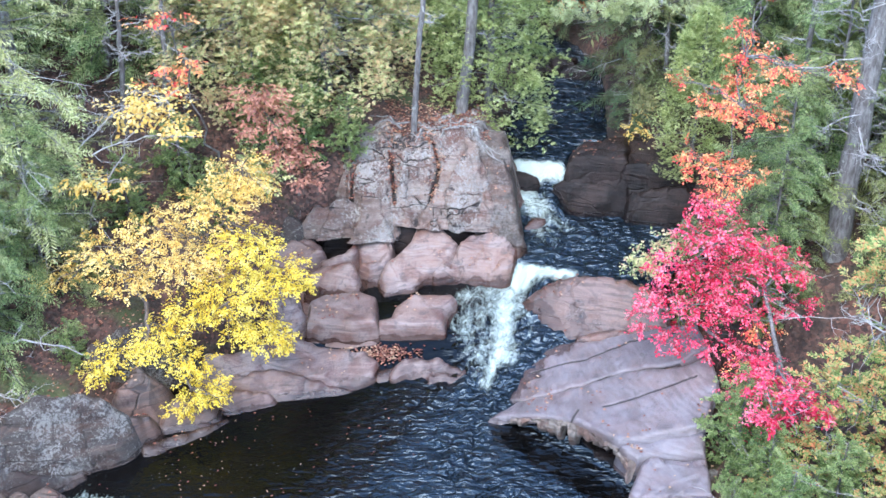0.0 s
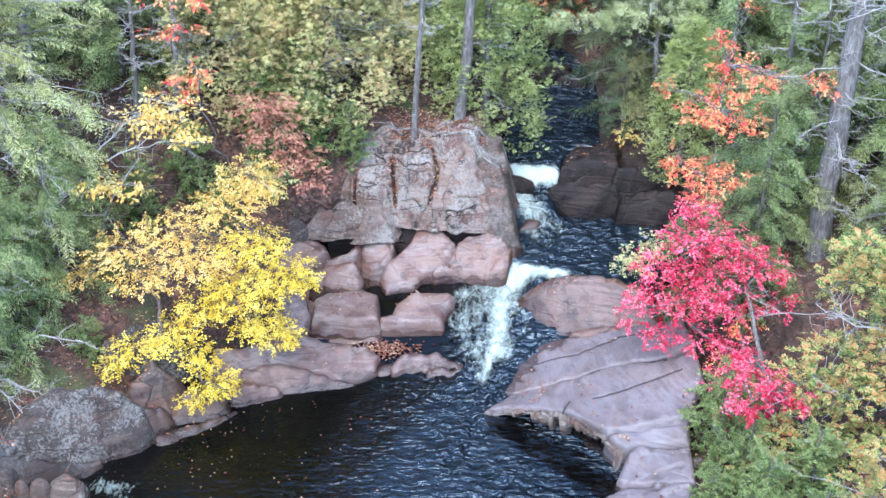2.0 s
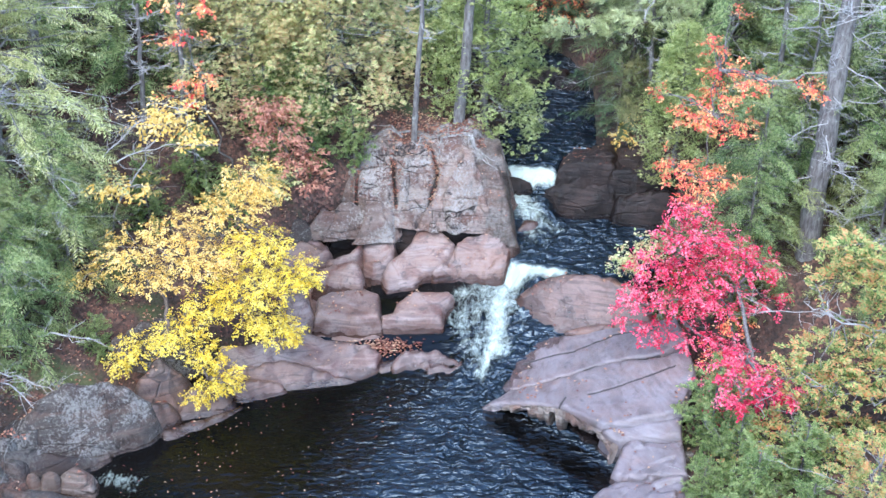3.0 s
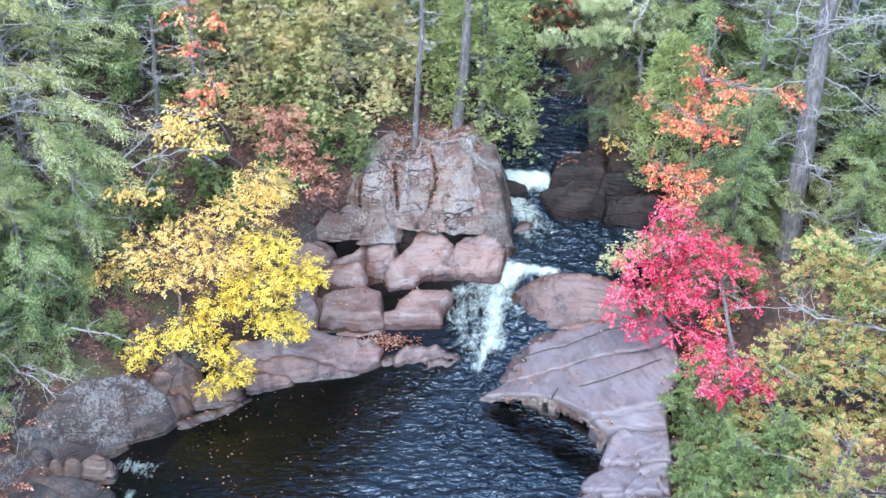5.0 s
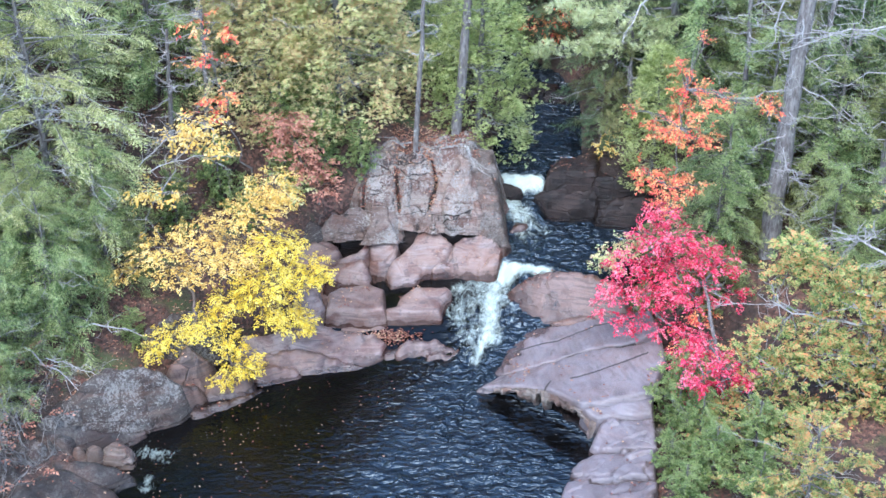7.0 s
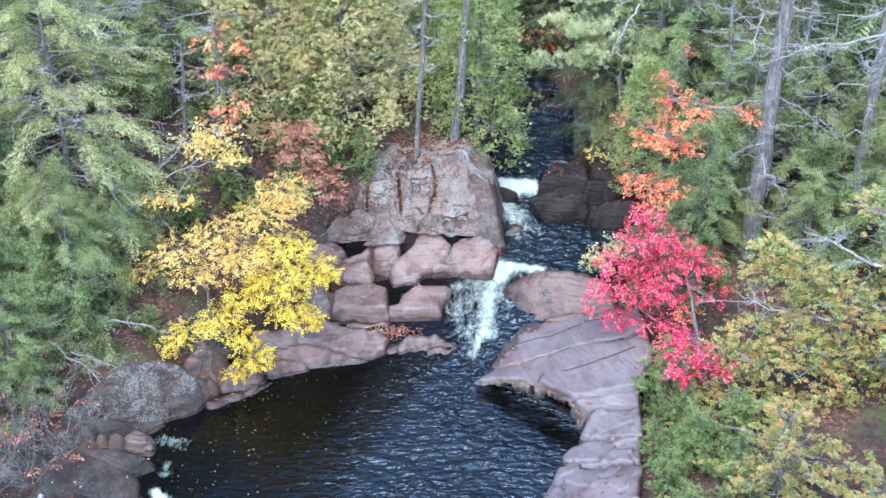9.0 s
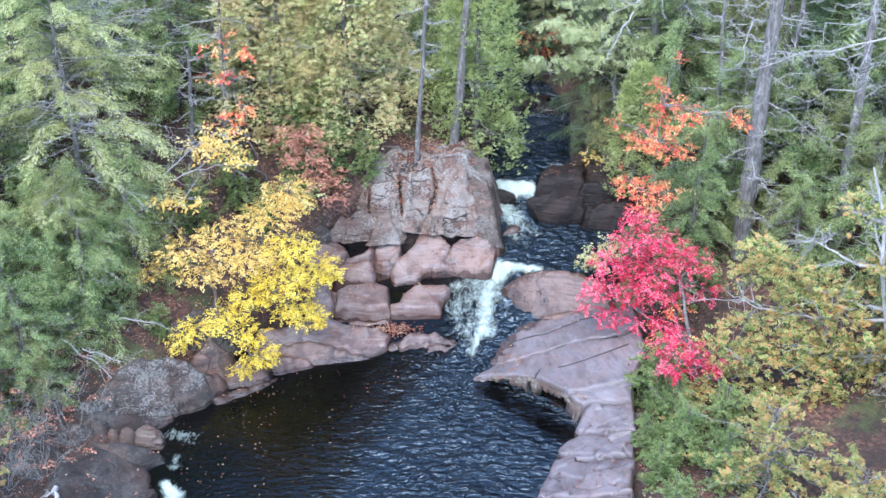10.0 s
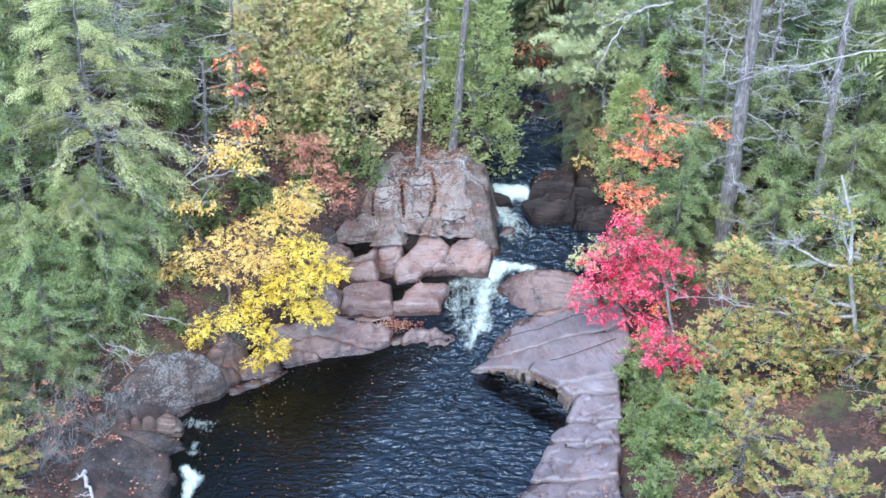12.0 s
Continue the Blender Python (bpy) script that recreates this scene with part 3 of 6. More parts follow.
rock("rock_lobe", [(-0.84, 2.85, 2.46), (-0.62, 2.72, 2.44), (-0.30, 2.74, 2.42), (-0.05, 2.86, 2.46), (0.22, 2.76, 2.38), (0.42, 2.82, 2.38), (0.56, 2.98, 2.40), (0.60, 3.30, 2.48), (0.55, 3.70, 2.60), (-0.85, 3.70, 2.62)],
     1.20, 11, PALE, "massive pale grey and pink outcrop streaked with rust beside the falls", "outcrop", edge=0.12, slope=2.3, wob=0.16, amp=0.16, plate=0.13, size=0.55, cracks=CRACKS, gap=0.035, deep=0.16, step=0.022, rag=0.10)
rock("rock_lobe", [(-0.30, 2.30, 1.62), (-0.12, 2.42, 1.92), (0.35, 2.42, 2.00), (0.72, 2.36, 1.92), (0.86, 2.22, 1.55), (0.40, 2.20, 1.42), (-0.10, 2.20, 1.38)],
     1.16, 16, RUST, "rust-streaked bulging foot of the outcrop", "outcrop", edge=0.12, slope=4.0, wob=0.07, amp=0.08, plate=0.07, size=0.4, strata=0.07, step=0.022, rag=0.08)
rock("rock_lobe", [(-2.25, 2.22, 1.38), (-2.05, 2.42, 1.62), (-1.55, 2.45, 1.76), (-0.95, 2.42, 1.74), (-0.84, 2.32, 1.62), (-0.90, 2.16, 1.40), (-1.05, 2.09, 1.34), (-1.60, 2.08, 1.34), (-2.10, 2.12, 1.32)],
     1.04, 12, PALE, "low grey lichened shoulder of the outcrop above dark hollows", "outcrop", edge=0.07, slope=4.0, wob=0.08, amp=0.10, plate=0.12, size=0.38, step=0.022, rag=0.08)
rock("rock_lobe", [(-1.46, 2.62, 2.05), (-1.25, 2.75, 2.22), (-0.88, 2.72, 2.32), (-0.80, 2.52, 2.00), (-0.98, 2.42, 1.82), (-1.38, 2.45, 1.82)],
     0.9, 13, PALE, "upper grey lichened lobe of the outcrop with leaf-filled cracks", "outcrop", edge=0.06, slope=4.0, wob=0.06, amp=0.05, plate=0.08, size=0.35, cracks=CRACKS, gap=0.035, deep=0.12, step=0.022)
rock("rock_lobe", [(-1.60, 2.75, 2.00), (-1.30, 2.90, 2.30), (-0.85, 2.95, 2.48), (-0.85, 3.40, 2.60), (-1.70, 3.30, 2.30)],
     0.9, 18, PALE, "lichened crest of the outcrop under the cedars", "outcrop", edge=0.08, slope=3.0, wob=0.08, amp=0.06, plate=0.07, size=0.4)
rock("rock_lobe", [(0.55, 2.60, 2.15), (0.74, 2.30, 1.70), (0.98, 2.05, 1.32), (1.20, 1.80, 1.00), (1.28, 1.92, 1.25), (1.20, 2.20, 1.72), (1.08, 2.60, 2.15), (1.00, 3.30, 2.45), (0.55, 3.30, 2.50)],
     0.2, 19, CLIFF, "steep brown-grey side of the outcrop above the rapid", "outcrop", edge=0.08, slope=5.5, wob=0.07, amp=0.05, plate=0.05, size=0.4, step=0.022, soak=0.3)
# near-black rock paints the shade of the hollow under the outcrop
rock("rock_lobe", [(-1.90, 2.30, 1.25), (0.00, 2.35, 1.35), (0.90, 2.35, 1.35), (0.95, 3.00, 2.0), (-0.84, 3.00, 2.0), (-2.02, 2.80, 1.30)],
     -0.2, 15, DARK, "recessed rock under the outcrop, the hollow's shade put in its near-black colour", "outcrop", edge=0.1, slope=6.0, wob=0.08, amp=0.05)
outcrop = thing("rock_outcrop", None, None, "massive pale grey and pink outcrop streaked with rust beside the falls", "outcrop")
for ob in ROCKS:
    ob.parent = outcrop
    del ob["category"]
rock("boulder", [(-2.75, 2.15, 1.15), (-2.45, 2.05, 1.18), (-2.25, 2.20, 1.32), (-2.45, 2.40, 1.42), (-2.80, 2.40, 1.36)],
     0.2, 14, GREY, "small grey boulder at the foot of the outcrop", "boulder", edge=0.10, slope=3.0, dome=0.08, amp=0.04)

# the terraces left of the basin
rock("rock_slab", [(-0.42, 2.33, 1.15), (-0.05, 2.31, 1.15), (0.21, 1.98, 1.10), (0.13, 1.85, 1.00), (0.01, 1.74, 0.85), (-0.35, 1.56, 0.72), (-0.45, 1.34, 0.60), (-0.91, 1.21, 0.60), (-0.98, 1.48, 0.75), (-0.92, 1.71, 0.88), (-0.70, 1.83, 0.98), (-0.51, 2.02, 1.08)],
     -0.1, 21, PINK, "smooth pale pink slab sloping down to the basin", "rock slab", edge=0.035, slope=5, wob=0.03, amp=0.035, flat=0.2, step=0.025)
rock("rock_slab", [(0.23, 1.97, 1.14), (0.44, 2.12, 1.20), (1.10, 2.16, 1.20), (1.18, 2.00, 1.12), (1.09, 1.70, 0.95), (0.99, 1.57, 0.78), (0.62, 1.58, 0.70), (0.21, 1.65, 0.68), (-0.10, 1.62, 0.66), (0.03, 1.74, 0.84)],
     -0.1, 22, PINK, "blocky pink and purple rock at the lip of the falls", "rock slab", edge=0.03, slope=5, wob=0.03, amp=0.03, plate=0.10, size=0.34, flat=0.2, soak=0.3, step=0.025)
rock("rock_slab", [(-2.13, 1.58, 0.85), (-1.85, 1.68, 0.88), (-1.44, 1.69, 0.92), (-1.35, 1.47, 0.86), (-1.36, 1.24, 0.68), (-1.83, 1.30, 0.62), (-2.11, 1.40, 0.65)],
     0.0, 23, PINK, "small rounded pink ledge strewn with leaves", "rock slab", edge=0.045, slope=5, wob=0.04, amp=0.03, plate=0.03, size=0.4)
rock("rock_slab", [(-1.28, 2.14, 1.10), (-0.88, 2.24, 1.16), (-0.84, 1.78, 0.98), (-0.94, 1.66, 0.88), (-1.06, 1.56, 0.80), (-1.30, 1.72, 0.88), (-1.35, 1.97, 1.02)],
     0.0, 24, PINK, "rough pink ledge with leaf-filled joints", "rock slab", edge=0.035, slope=6, wob=0.04, amp=0.04, plate=0.07, size=0.3)
rock("rock_slab", [(-1.90, 1.72, 0.93), (-1.44, 1.86, 1.04), (-1.36, 2.06, 1.10), (-1.42, 1.78, 0.95), (-1.79, 1.62, 0.86)],
     0.0, 25, PINK, "rust-stained ledge under the outcrop", "rock slab", edge=0.035, slope=5, wob=0.04, amp=0.03, plate=0.04, size=0.35)
rock("rock_slab", [(-2.71, 2.04, 1.00), (-2.30, 2.22, 1.14), (-1.95, 1.99, 1.06), (-1.92, 1.86, 0.98), (-2.26, 1.67, 0.85), (-2.64, 1.78, 0.85)],
     0.0, 20, PINK, "rust-stained grey shelf strewn with leaves", "rock slab", edge=0.04, slope=5, wob=0.05, amp=0.04, plate=0.06, size=0.4)
rock("rock_block", [(-2.04, 0.91, 0.70), (-1.81, 1.07, 0.74), (-1.30, 1.09, 0.76), (-1.04, 0.94, 0.74), (-1.00, 0.38, 0.66), (-1.36, 0.34, 0.66), (-1.76, 0.38, 0.66), (-2.04, 0.43, 0.66)],
     -0.2, 26, PINK, "flat-topped reddish grey rock block between two channels", "rock block", edge=0.035, slope=8, wob=0.03, amp=0.035, flat=0.5, step=0.022)
rock("rock_block", [(-0.70, 0.75, 0.72), (-0.44, 0.99, 0.74), (0.11, 0.99, 0.74), (0.18, 0.91, 0.73), (0.02, 0.57, 0.68), (0.00, 0.40, 0.62), (-0.43, 0.38, 0.60), (-0.96, 0.40, 0.56), (-0.98, 0.52, 0.60), (-0.78, 0.55, 0.64)],
     -0.2, 27, PINK, "wedge-shaped reddish grey block at the edge of the basin", "rock block", edge=0.035, slope=7, wob=0.03, amp=0.03, flat=0.4, step=0.022)
rock("rock_slab", [(-2.45, 0.30, 0.60), (-2.16, 0.20, 0.55), (-2.12, 0.55, 0.65), (-2.25, 0.94, 0.80), (-2.55, 0.76, 0.80)],
     -0.2, 28, PINK, "leaf-strewn ledge in the shade of the yellow tree", "rock slab", edge=0.04, slope=5, wob=0.05, amp=0.04, plate=0.05)
rock("rock_slab", [(-3.40, -0.45, 0.72), (-2.99, -0.33, 0.64), (-2.69, -0.10, 0.60), (-2.14, 0.13, 0.55), (-1.84, 0.06, 0.42), (-1.16, 0.05, 0.40), (-1.00, -0.12, 0.32), (-1.04, -0.32, 0.20), (-1.26, -0.46, 0.10), (-1.57, -0.46, 0.17), (-2.10, -0.38, 0.34), (-2.58, -0.34, 0.42), (-3.10, -0.52, 0.52)],
     -0.5, 29, PINK, "long low pinkish grey ledge along the dark pool", "rock ledge", edge=0.04, slope=3.5, wob=0.03, amp=0.035, plate=0.025, size=0.7, flat=0.15, step=0.025)
rock("rock_slab", [(-3.00, -0.56, 0.42), (-2.48, -0.40, 0.38), (-2.10, -0.43, 0.31), (-1.52, -0.51, 0.13), (-1.33, -0.53, 0.06), (-1.71, -0.60, 0.04), (-2.28, -0.68, 0.10), (-2.70, -0.72, 0.10)],
     -0.5, 33, BROWN, "sloping brown front of the ledge above the waterline", "rock ledge", edge=0.06, slope=2.5, wob=0.04, amp=0.03, flat=0.2)
rock("rock_slab", [(-0.76, -0.29, 0.28), (-0.57, -0.14, 0.36), (-0.08, -0.08, 0.36), (0.21, -0.15, 0.26), (0.50, -0.25, 0.12), (0.21, -0.34, 0.10), (-0.37, -0.37, 0.10), (-0.74, -0.36, 0.12)],
     -0.5, 30, PINK, "low pink rock island beside the chute", "rock ledge", edge=0.04, slope=3.5, wob=0.04, amp=0.03, plate=0.05, size=0.3, flat=0.2)
rock("rock_slab", [(-1.02, -0.22, 0.16), (-0.72, -0.12, 0.2), (-0.70, -0.34, 0.08), (-0.98, -0.44, 0.05)],
     -0.5, 34, BROWN, "low brown shelf between ledge and island", "rock ledge", edge=0.05, slope=3.0, wob=0.04, amp=0.03)
rock("boulder", [(-3.12, -0.92, 0.36), (-2.81, -0.83, 0.40), (-2.50, -0.77, 0.28), (-2.44, -0.80, 0.10), (-2.64, -0.91, 0.04), (-3.05, -1.06, 0.04)],
     -0.5, 31, BROWN, "rounded brown boulder at the edge of the pool", "boulder", edge=0.09, slope=2.5, dome=0.05, amp=0.03)
rock("boulder", [(-3.95, -1.40, 0.12), (-3.51, -1.32, 0.12), (-3.24, -1.15, 0.15), (-3.34, -0.98, 0.36), (-3.78, -1.10, 0.40)],
     -0.5, 32, UMBER, "low brown boulder under the yellow tree", "boulder", edge=0.09, slope=2.2, dome=0.05, amp=0.04)

# the right side: boulder, sloping ledges, broken edge over the pool
rock("boulder", [(1.27, 0.97, 0.64), (1.44, 1.02, 0.88), (1.80, 1.04, 1.08), (2.19, 0.96, 1.18), (2.77, 0.87, 1.20), (3.24, 0.56, 1.08), (3.36, 0.14, 0.80), (2.75, 0.20, 0.66), (2.27, 0.24, 0.56), (1.79, 0.32, 0.46), (1.48, 0.56, 0.46), (1.27, 0.82, 0.50)],
     -0.1, 41, BROWN, "large rounded red-brown boulder worn smooth by the falls", "boulder", edge=0.10, slope=3.5, wob=0.04, dome=0.16, amp=0.05, plate=0.03, size=0.6, strata=0.045, flat=0.35, soak=0.28, step=0.022)
rock("rock_slab", [(1.44, 0.25, 0.32), (1.78, 0.19, 0.38), (2.26, 0.10, 0.48), (2.74, 0.08, 0.58), (3.21, 0.10, 0.72), (3.70, 0.00, 0.88), (3.75, -0.60, 0.92), (3.32, -0.86, 0.82), (2.65, -0.75, 0.62), (2.18, -0.82, 0.50), (1.62, -0.885, 0.35), (1.11, -0.84, 0.12), (0.97, -0.75, 0.05), (1.10, -0.41, 0.10), (1.23, -0.09, 0.20)],
     -0.4, 42, SLATE, "smooth purple-grey sloping ledge beside the chute", "rock ledge", edge=0.02, slope=4, wob=0.02, amp=0.035, cracks=SEAMS, gap=0.02, deep=0.010, strata=0.04, flat=0.5, step=0.018)
rock("rock_slab", [(1.11, -0.89, 0.12), (1.62, -0.925, 0.33), (2.18, -0.86, 0.48), (2.65, -0.785, 0.60), (3.36, -0.93, 0.82), (3.75, -0.80, 0.92), (3.75, -1.43, 0.90), (3.46, -2.12, 0.70), (2.52, -2.12, 0.50), (2.34, -2.11, 0.48), (2.05, -1.84, 0.48), (1.84, -1.64, 0.45), (1.41, -1.40, 0.34), (0.95, -1.24, 0.18), (0.66, -1.20, 0.05)],
     0.0, 43, SLATE, "broad purple-grey ledge with a broken overhanging edge above the pool", "rock ledge", edge=0.018, slope=7, wob=0.02, amp=0.03, cracks=SEAMS, gap=0.02, deep=0.010, strata=0.04, flat=0.5, step=0.018, thick=0.13)
rock("rock_slab", [(1.83, 0.18, 0.43), (2.03, 0.28, 0.48), (2.57, 0.29, 0.55), (2.75, 0.21, 0.60), (2.75, 0.12, 0.58), (2.26, 0.11, 0.48)],
     -0.2, 44, BROWN, "narrow rust-brown ledge below the boulder", "rock ledge", edge=0.04, slope=5, wob=0.04, amp=0.03, plate=0.04, size=0.25)


def ragged_edge(path, deep, seed):
    """The broken underside of a ledge: a thick curtain of rock with a toothed lower edge."""
    r = random.Random(seed)
    p = np.array(path)
    s = np.concatenate([[0], np.cumsum(np.linalg.norm(np.diff(p[:, :2], axis=0), axis=1))])
    n = 150
    u = np.linspace(0, s[-1], n)
    c = np.stack([np.interp(u, s, p[:, k]) for k in range(3)], 1)
    tooth = np.zeros(n)
    i = 0
    while i < n:
        w, h = r.randint(5, 12), r.choice((0.12, 0.35, 0.6, 0.85, 1.0))
        for k in range(w):
            if i + k < n:
                tooth[i + k] = h * (0.75 + 0.25 * (1 - k / w)) * (0.20 + 0.80 * math.sin(math.pi * min(1.0, 1.15 * (i + k) / n) ** 1.4))
        i += w
    rows, V = 16, []
    for k in range(rows):
        f = k / (rows - 1)
        for i in range(n):
            rib = 0.035 * noise.noise(Vector((u[i] * 14, f * 1.2, seed))) + 0.02 * noise.noise(Vector((u[i] * 40, f * 2.5, seed)))
            notch = 0.02 * (abs((f * 5 + 0.4 * noise.noise(Vector((u[i] * 5, 0, seed)))) % 1.0 - 0.5) - 0.25)
            out = 0.05 * math.sin(f * 2.6) - 0.12 * f * f + rib + notch
            V.append((c[i][0] - 0.75 * out, c[i][1] - out, c[i][2] + 0.01 - (deep * (0.12 + 0.88 * tooth[i]) + 0.02) * f))
    for i in range(n):
        V.append((c[i][0] + 0.16, c[i][1] + 0.30, c[i][2] - 0.05))
    F = [(k * n + i, (k + 1) * n + i, (k + 1) * n + i + 1, k * n + i + 1) for k in range(rows) for i in range(n - 1)]
    return mesh_of("broken_edge", V, F)


ledge = ROCKS[-2]
# backing and shelf carry the overhang's shade and its reflection as near-black colour
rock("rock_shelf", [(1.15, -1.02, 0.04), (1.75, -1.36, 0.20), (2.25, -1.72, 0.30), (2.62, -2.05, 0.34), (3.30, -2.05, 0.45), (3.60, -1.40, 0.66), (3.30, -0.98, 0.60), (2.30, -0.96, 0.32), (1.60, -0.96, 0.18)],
     -0.5, 38, DARK, "undercut rock below the broad ledge, shade put in its near-black colour", "rock shelf", edge=0.03, slope=7, wob=0.04, amp=0.02, plate=0.04, size=0.3)
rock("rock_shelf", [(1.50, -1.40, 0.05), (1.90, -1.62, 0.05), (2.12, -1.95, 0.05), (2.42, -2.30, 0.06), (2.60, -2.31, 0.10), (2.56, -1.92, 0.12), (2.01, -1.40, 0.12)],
     -0.5, 49, DARK, "wet shelf under the overhanging ledge, coloured near-black for shade and reflection", "rock shelf", edge=0.05, slope=4, wob=0.04, amp=0.02)
part("broken_edge", ragged_edge([(0.95, -1.33, 0.17), (1.38, -1.51, 0.32), (1.58, -1.62, 0.39), (1.79, -1.77, 0.44), (1.99, -1.98, 0.47), (2.13, -2.12, 0.47), (2.27, -2.26, 0.46), (2.36, -2.40, 0.42), (2.42, -2.52, 0.38), (2.38, -2.72, 0.30)], 0.60, 5),
     TAN, ledge, "jagged tan broken rock under the ledge")
rock("rock_slab", [(2.34, -2.14, 0.44), (2.57, -2.12, 0.46), (3.46, -2.14, 0.66), (3.42, -2.46, 0.55), (2.72, -2.33, 0.42), (2.57, -2.36, 0.38), (2.44, -2.28, 0.38)],
     -0.3, 39, SLATE, "narrow purple-grey step of the ledge with a leaf-filled crack", "rock ledge", edge=0.015, slope=8, wob=0.015, amp=0.015, strata=0.05, step=0.025)
rock("rock_slab", [(2.60, -2.42, 0.36), (2.77, -2.34, 0.38), (3.44, -2.48, 0.48), (3.40, -3.09, 0.44), (2.95, -3.01, 0.34), (2.45, -2.90, 0.20), (2.40, -2.82, 0.18), (2.52, -2.61, 0.28)],
     -0.5, 45, SLATE, "flat layered purple-grey ledge stepping down to the pool", "rock ledge", edge=0.015, slope=7, wob=0.02, amp=0.015, plate=0.03, size=0.30, strata=0.06, step=0.025, flat=0.5)
rock("rock_slab", [(2.36, -3.00, 0.18), (2.95, -3.06, 0.30), (3.38, -3.13, 0.40), (3.32, -3.67, 0.38), (2.79, -3.64, 0.27), (2.06, -3.51, 0.10), (2.12, -3.27, 0.10)],
     -0.5, 46, SLATE, "cracked dark grey ledge slab above the pool", "rock ledge", edge=0.015, slope=7, wob=0.025, amp=0.02, plate=0.065, size=0.24, strata=0.06, step=0.025, flat=0.5)
rock("rock_slab", [(2.00, -3.58, 0.10), (2.79, -3.68, 0.25), (3.32, -3.71, 0.36), (3.15, -4.56, 0.34), (2.44, -4.57, 0.24), (1.66, -4.40, 0.08)],
     -0.5, 47, SLATE, "pink-grey ledge slab with leaf-lined cracks", "rock ledge", edge=0.015, slope=7, wob=0.025, amp=0.02, plate=0.06, size=0.28, strata=0.06, step=0.025, flat=0.5)
rock("rock_slab", [(1.62, -4.46, 0.08), (2.44, -4.62, 0.24), (3.15, -4.62, 0.34), (3.20, -5.47, 0.40), (2.82, -6.25, 0.40), (1.27, -5.97, 0.10), (1.27, -5.06, 0.08)],
     -0.5, 48, SLATE, "grey ledge slab at the foot of the bank", "rock ledge", edge=0.015, slope=7, wob=0.025, amp=0.02, plate=0.06, size=0.32, strata=0.06, flat=0.5)

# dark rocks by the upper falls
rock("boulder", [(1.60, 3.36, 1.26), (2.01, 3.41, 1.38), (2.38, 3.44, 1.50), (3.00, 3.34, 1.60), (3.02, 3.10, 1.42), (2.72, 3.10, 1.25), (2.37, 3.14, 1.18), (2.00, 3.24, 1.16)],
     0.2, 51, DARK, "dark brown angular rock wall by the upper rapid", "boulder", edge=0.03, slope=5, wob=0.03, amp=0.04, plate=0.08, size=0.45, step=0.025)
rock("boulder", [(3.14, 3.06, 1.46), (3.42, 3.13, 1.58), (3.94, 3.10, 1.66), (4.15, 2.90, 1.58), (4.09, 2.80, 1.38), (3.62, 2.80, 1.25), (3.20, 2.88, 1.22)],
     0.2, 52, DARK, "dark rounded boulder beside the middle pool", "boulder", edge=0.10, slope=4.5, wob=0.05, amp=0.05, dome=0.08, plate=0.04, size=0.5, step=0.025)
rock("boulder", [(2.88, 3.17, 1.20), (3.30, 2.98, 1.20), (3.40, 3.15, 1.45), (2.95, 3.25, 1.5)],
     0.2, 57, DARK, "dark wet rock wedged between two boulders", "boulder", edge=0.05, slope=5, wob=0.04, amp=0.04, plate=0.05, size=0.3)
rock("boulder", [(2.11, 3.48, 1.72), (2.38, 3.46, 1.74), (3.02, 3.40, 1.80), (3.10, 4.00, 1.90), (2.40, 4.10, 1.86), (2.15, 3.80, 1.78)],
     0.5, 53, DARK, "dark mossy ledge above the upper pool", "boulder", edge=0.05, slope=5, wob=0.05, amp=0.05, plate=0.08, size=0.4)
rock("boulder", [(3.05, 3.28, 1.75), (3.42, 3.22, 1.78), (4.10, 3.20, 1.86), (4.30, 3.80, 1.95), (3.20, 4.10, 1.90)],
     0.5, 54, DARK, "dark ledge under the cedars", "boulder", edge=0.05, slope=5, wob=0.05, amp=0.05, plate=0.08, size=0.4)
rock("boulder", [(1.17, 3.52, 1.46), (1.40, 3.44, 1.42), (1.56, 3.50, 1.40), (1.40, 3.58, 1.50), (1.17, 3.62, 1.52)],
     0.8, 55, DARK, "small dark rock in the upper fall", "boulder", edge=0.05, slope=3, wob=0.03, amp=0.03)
rock("boulder", [(1.34, 2.66, 0.92), (1.60, 2.70, 0.94), (1.74, 2.85, 1.0), (1.45, 2.90, 1.02)],
     0.3, 56, BROWN, "low wet brown rock in the rapid", "boulder", edge=0.05, slope=3, wob=0.04, amp=0.03)
for i, (px, py) in enumerate([(1.83, 7.44), (2.27, 7.59), (2.55, 7.22), (2.02, 7.67), (1.63, 7.14)]):
    rock("boulder", [(px - 0.35, py - 0.15, 1.72), (px + 0.3, py - 0.2, 1.7), (px + 0.35, py + 0.2, 1.76), (px - 0.25, py + 0.25, 1.78)],
         1.2, 70 + i, DARK, "dark rock in the shaded upper stream", "boulder", edge=0.08, slope=3, amp=0.06, dome=0.05, step=0.05)

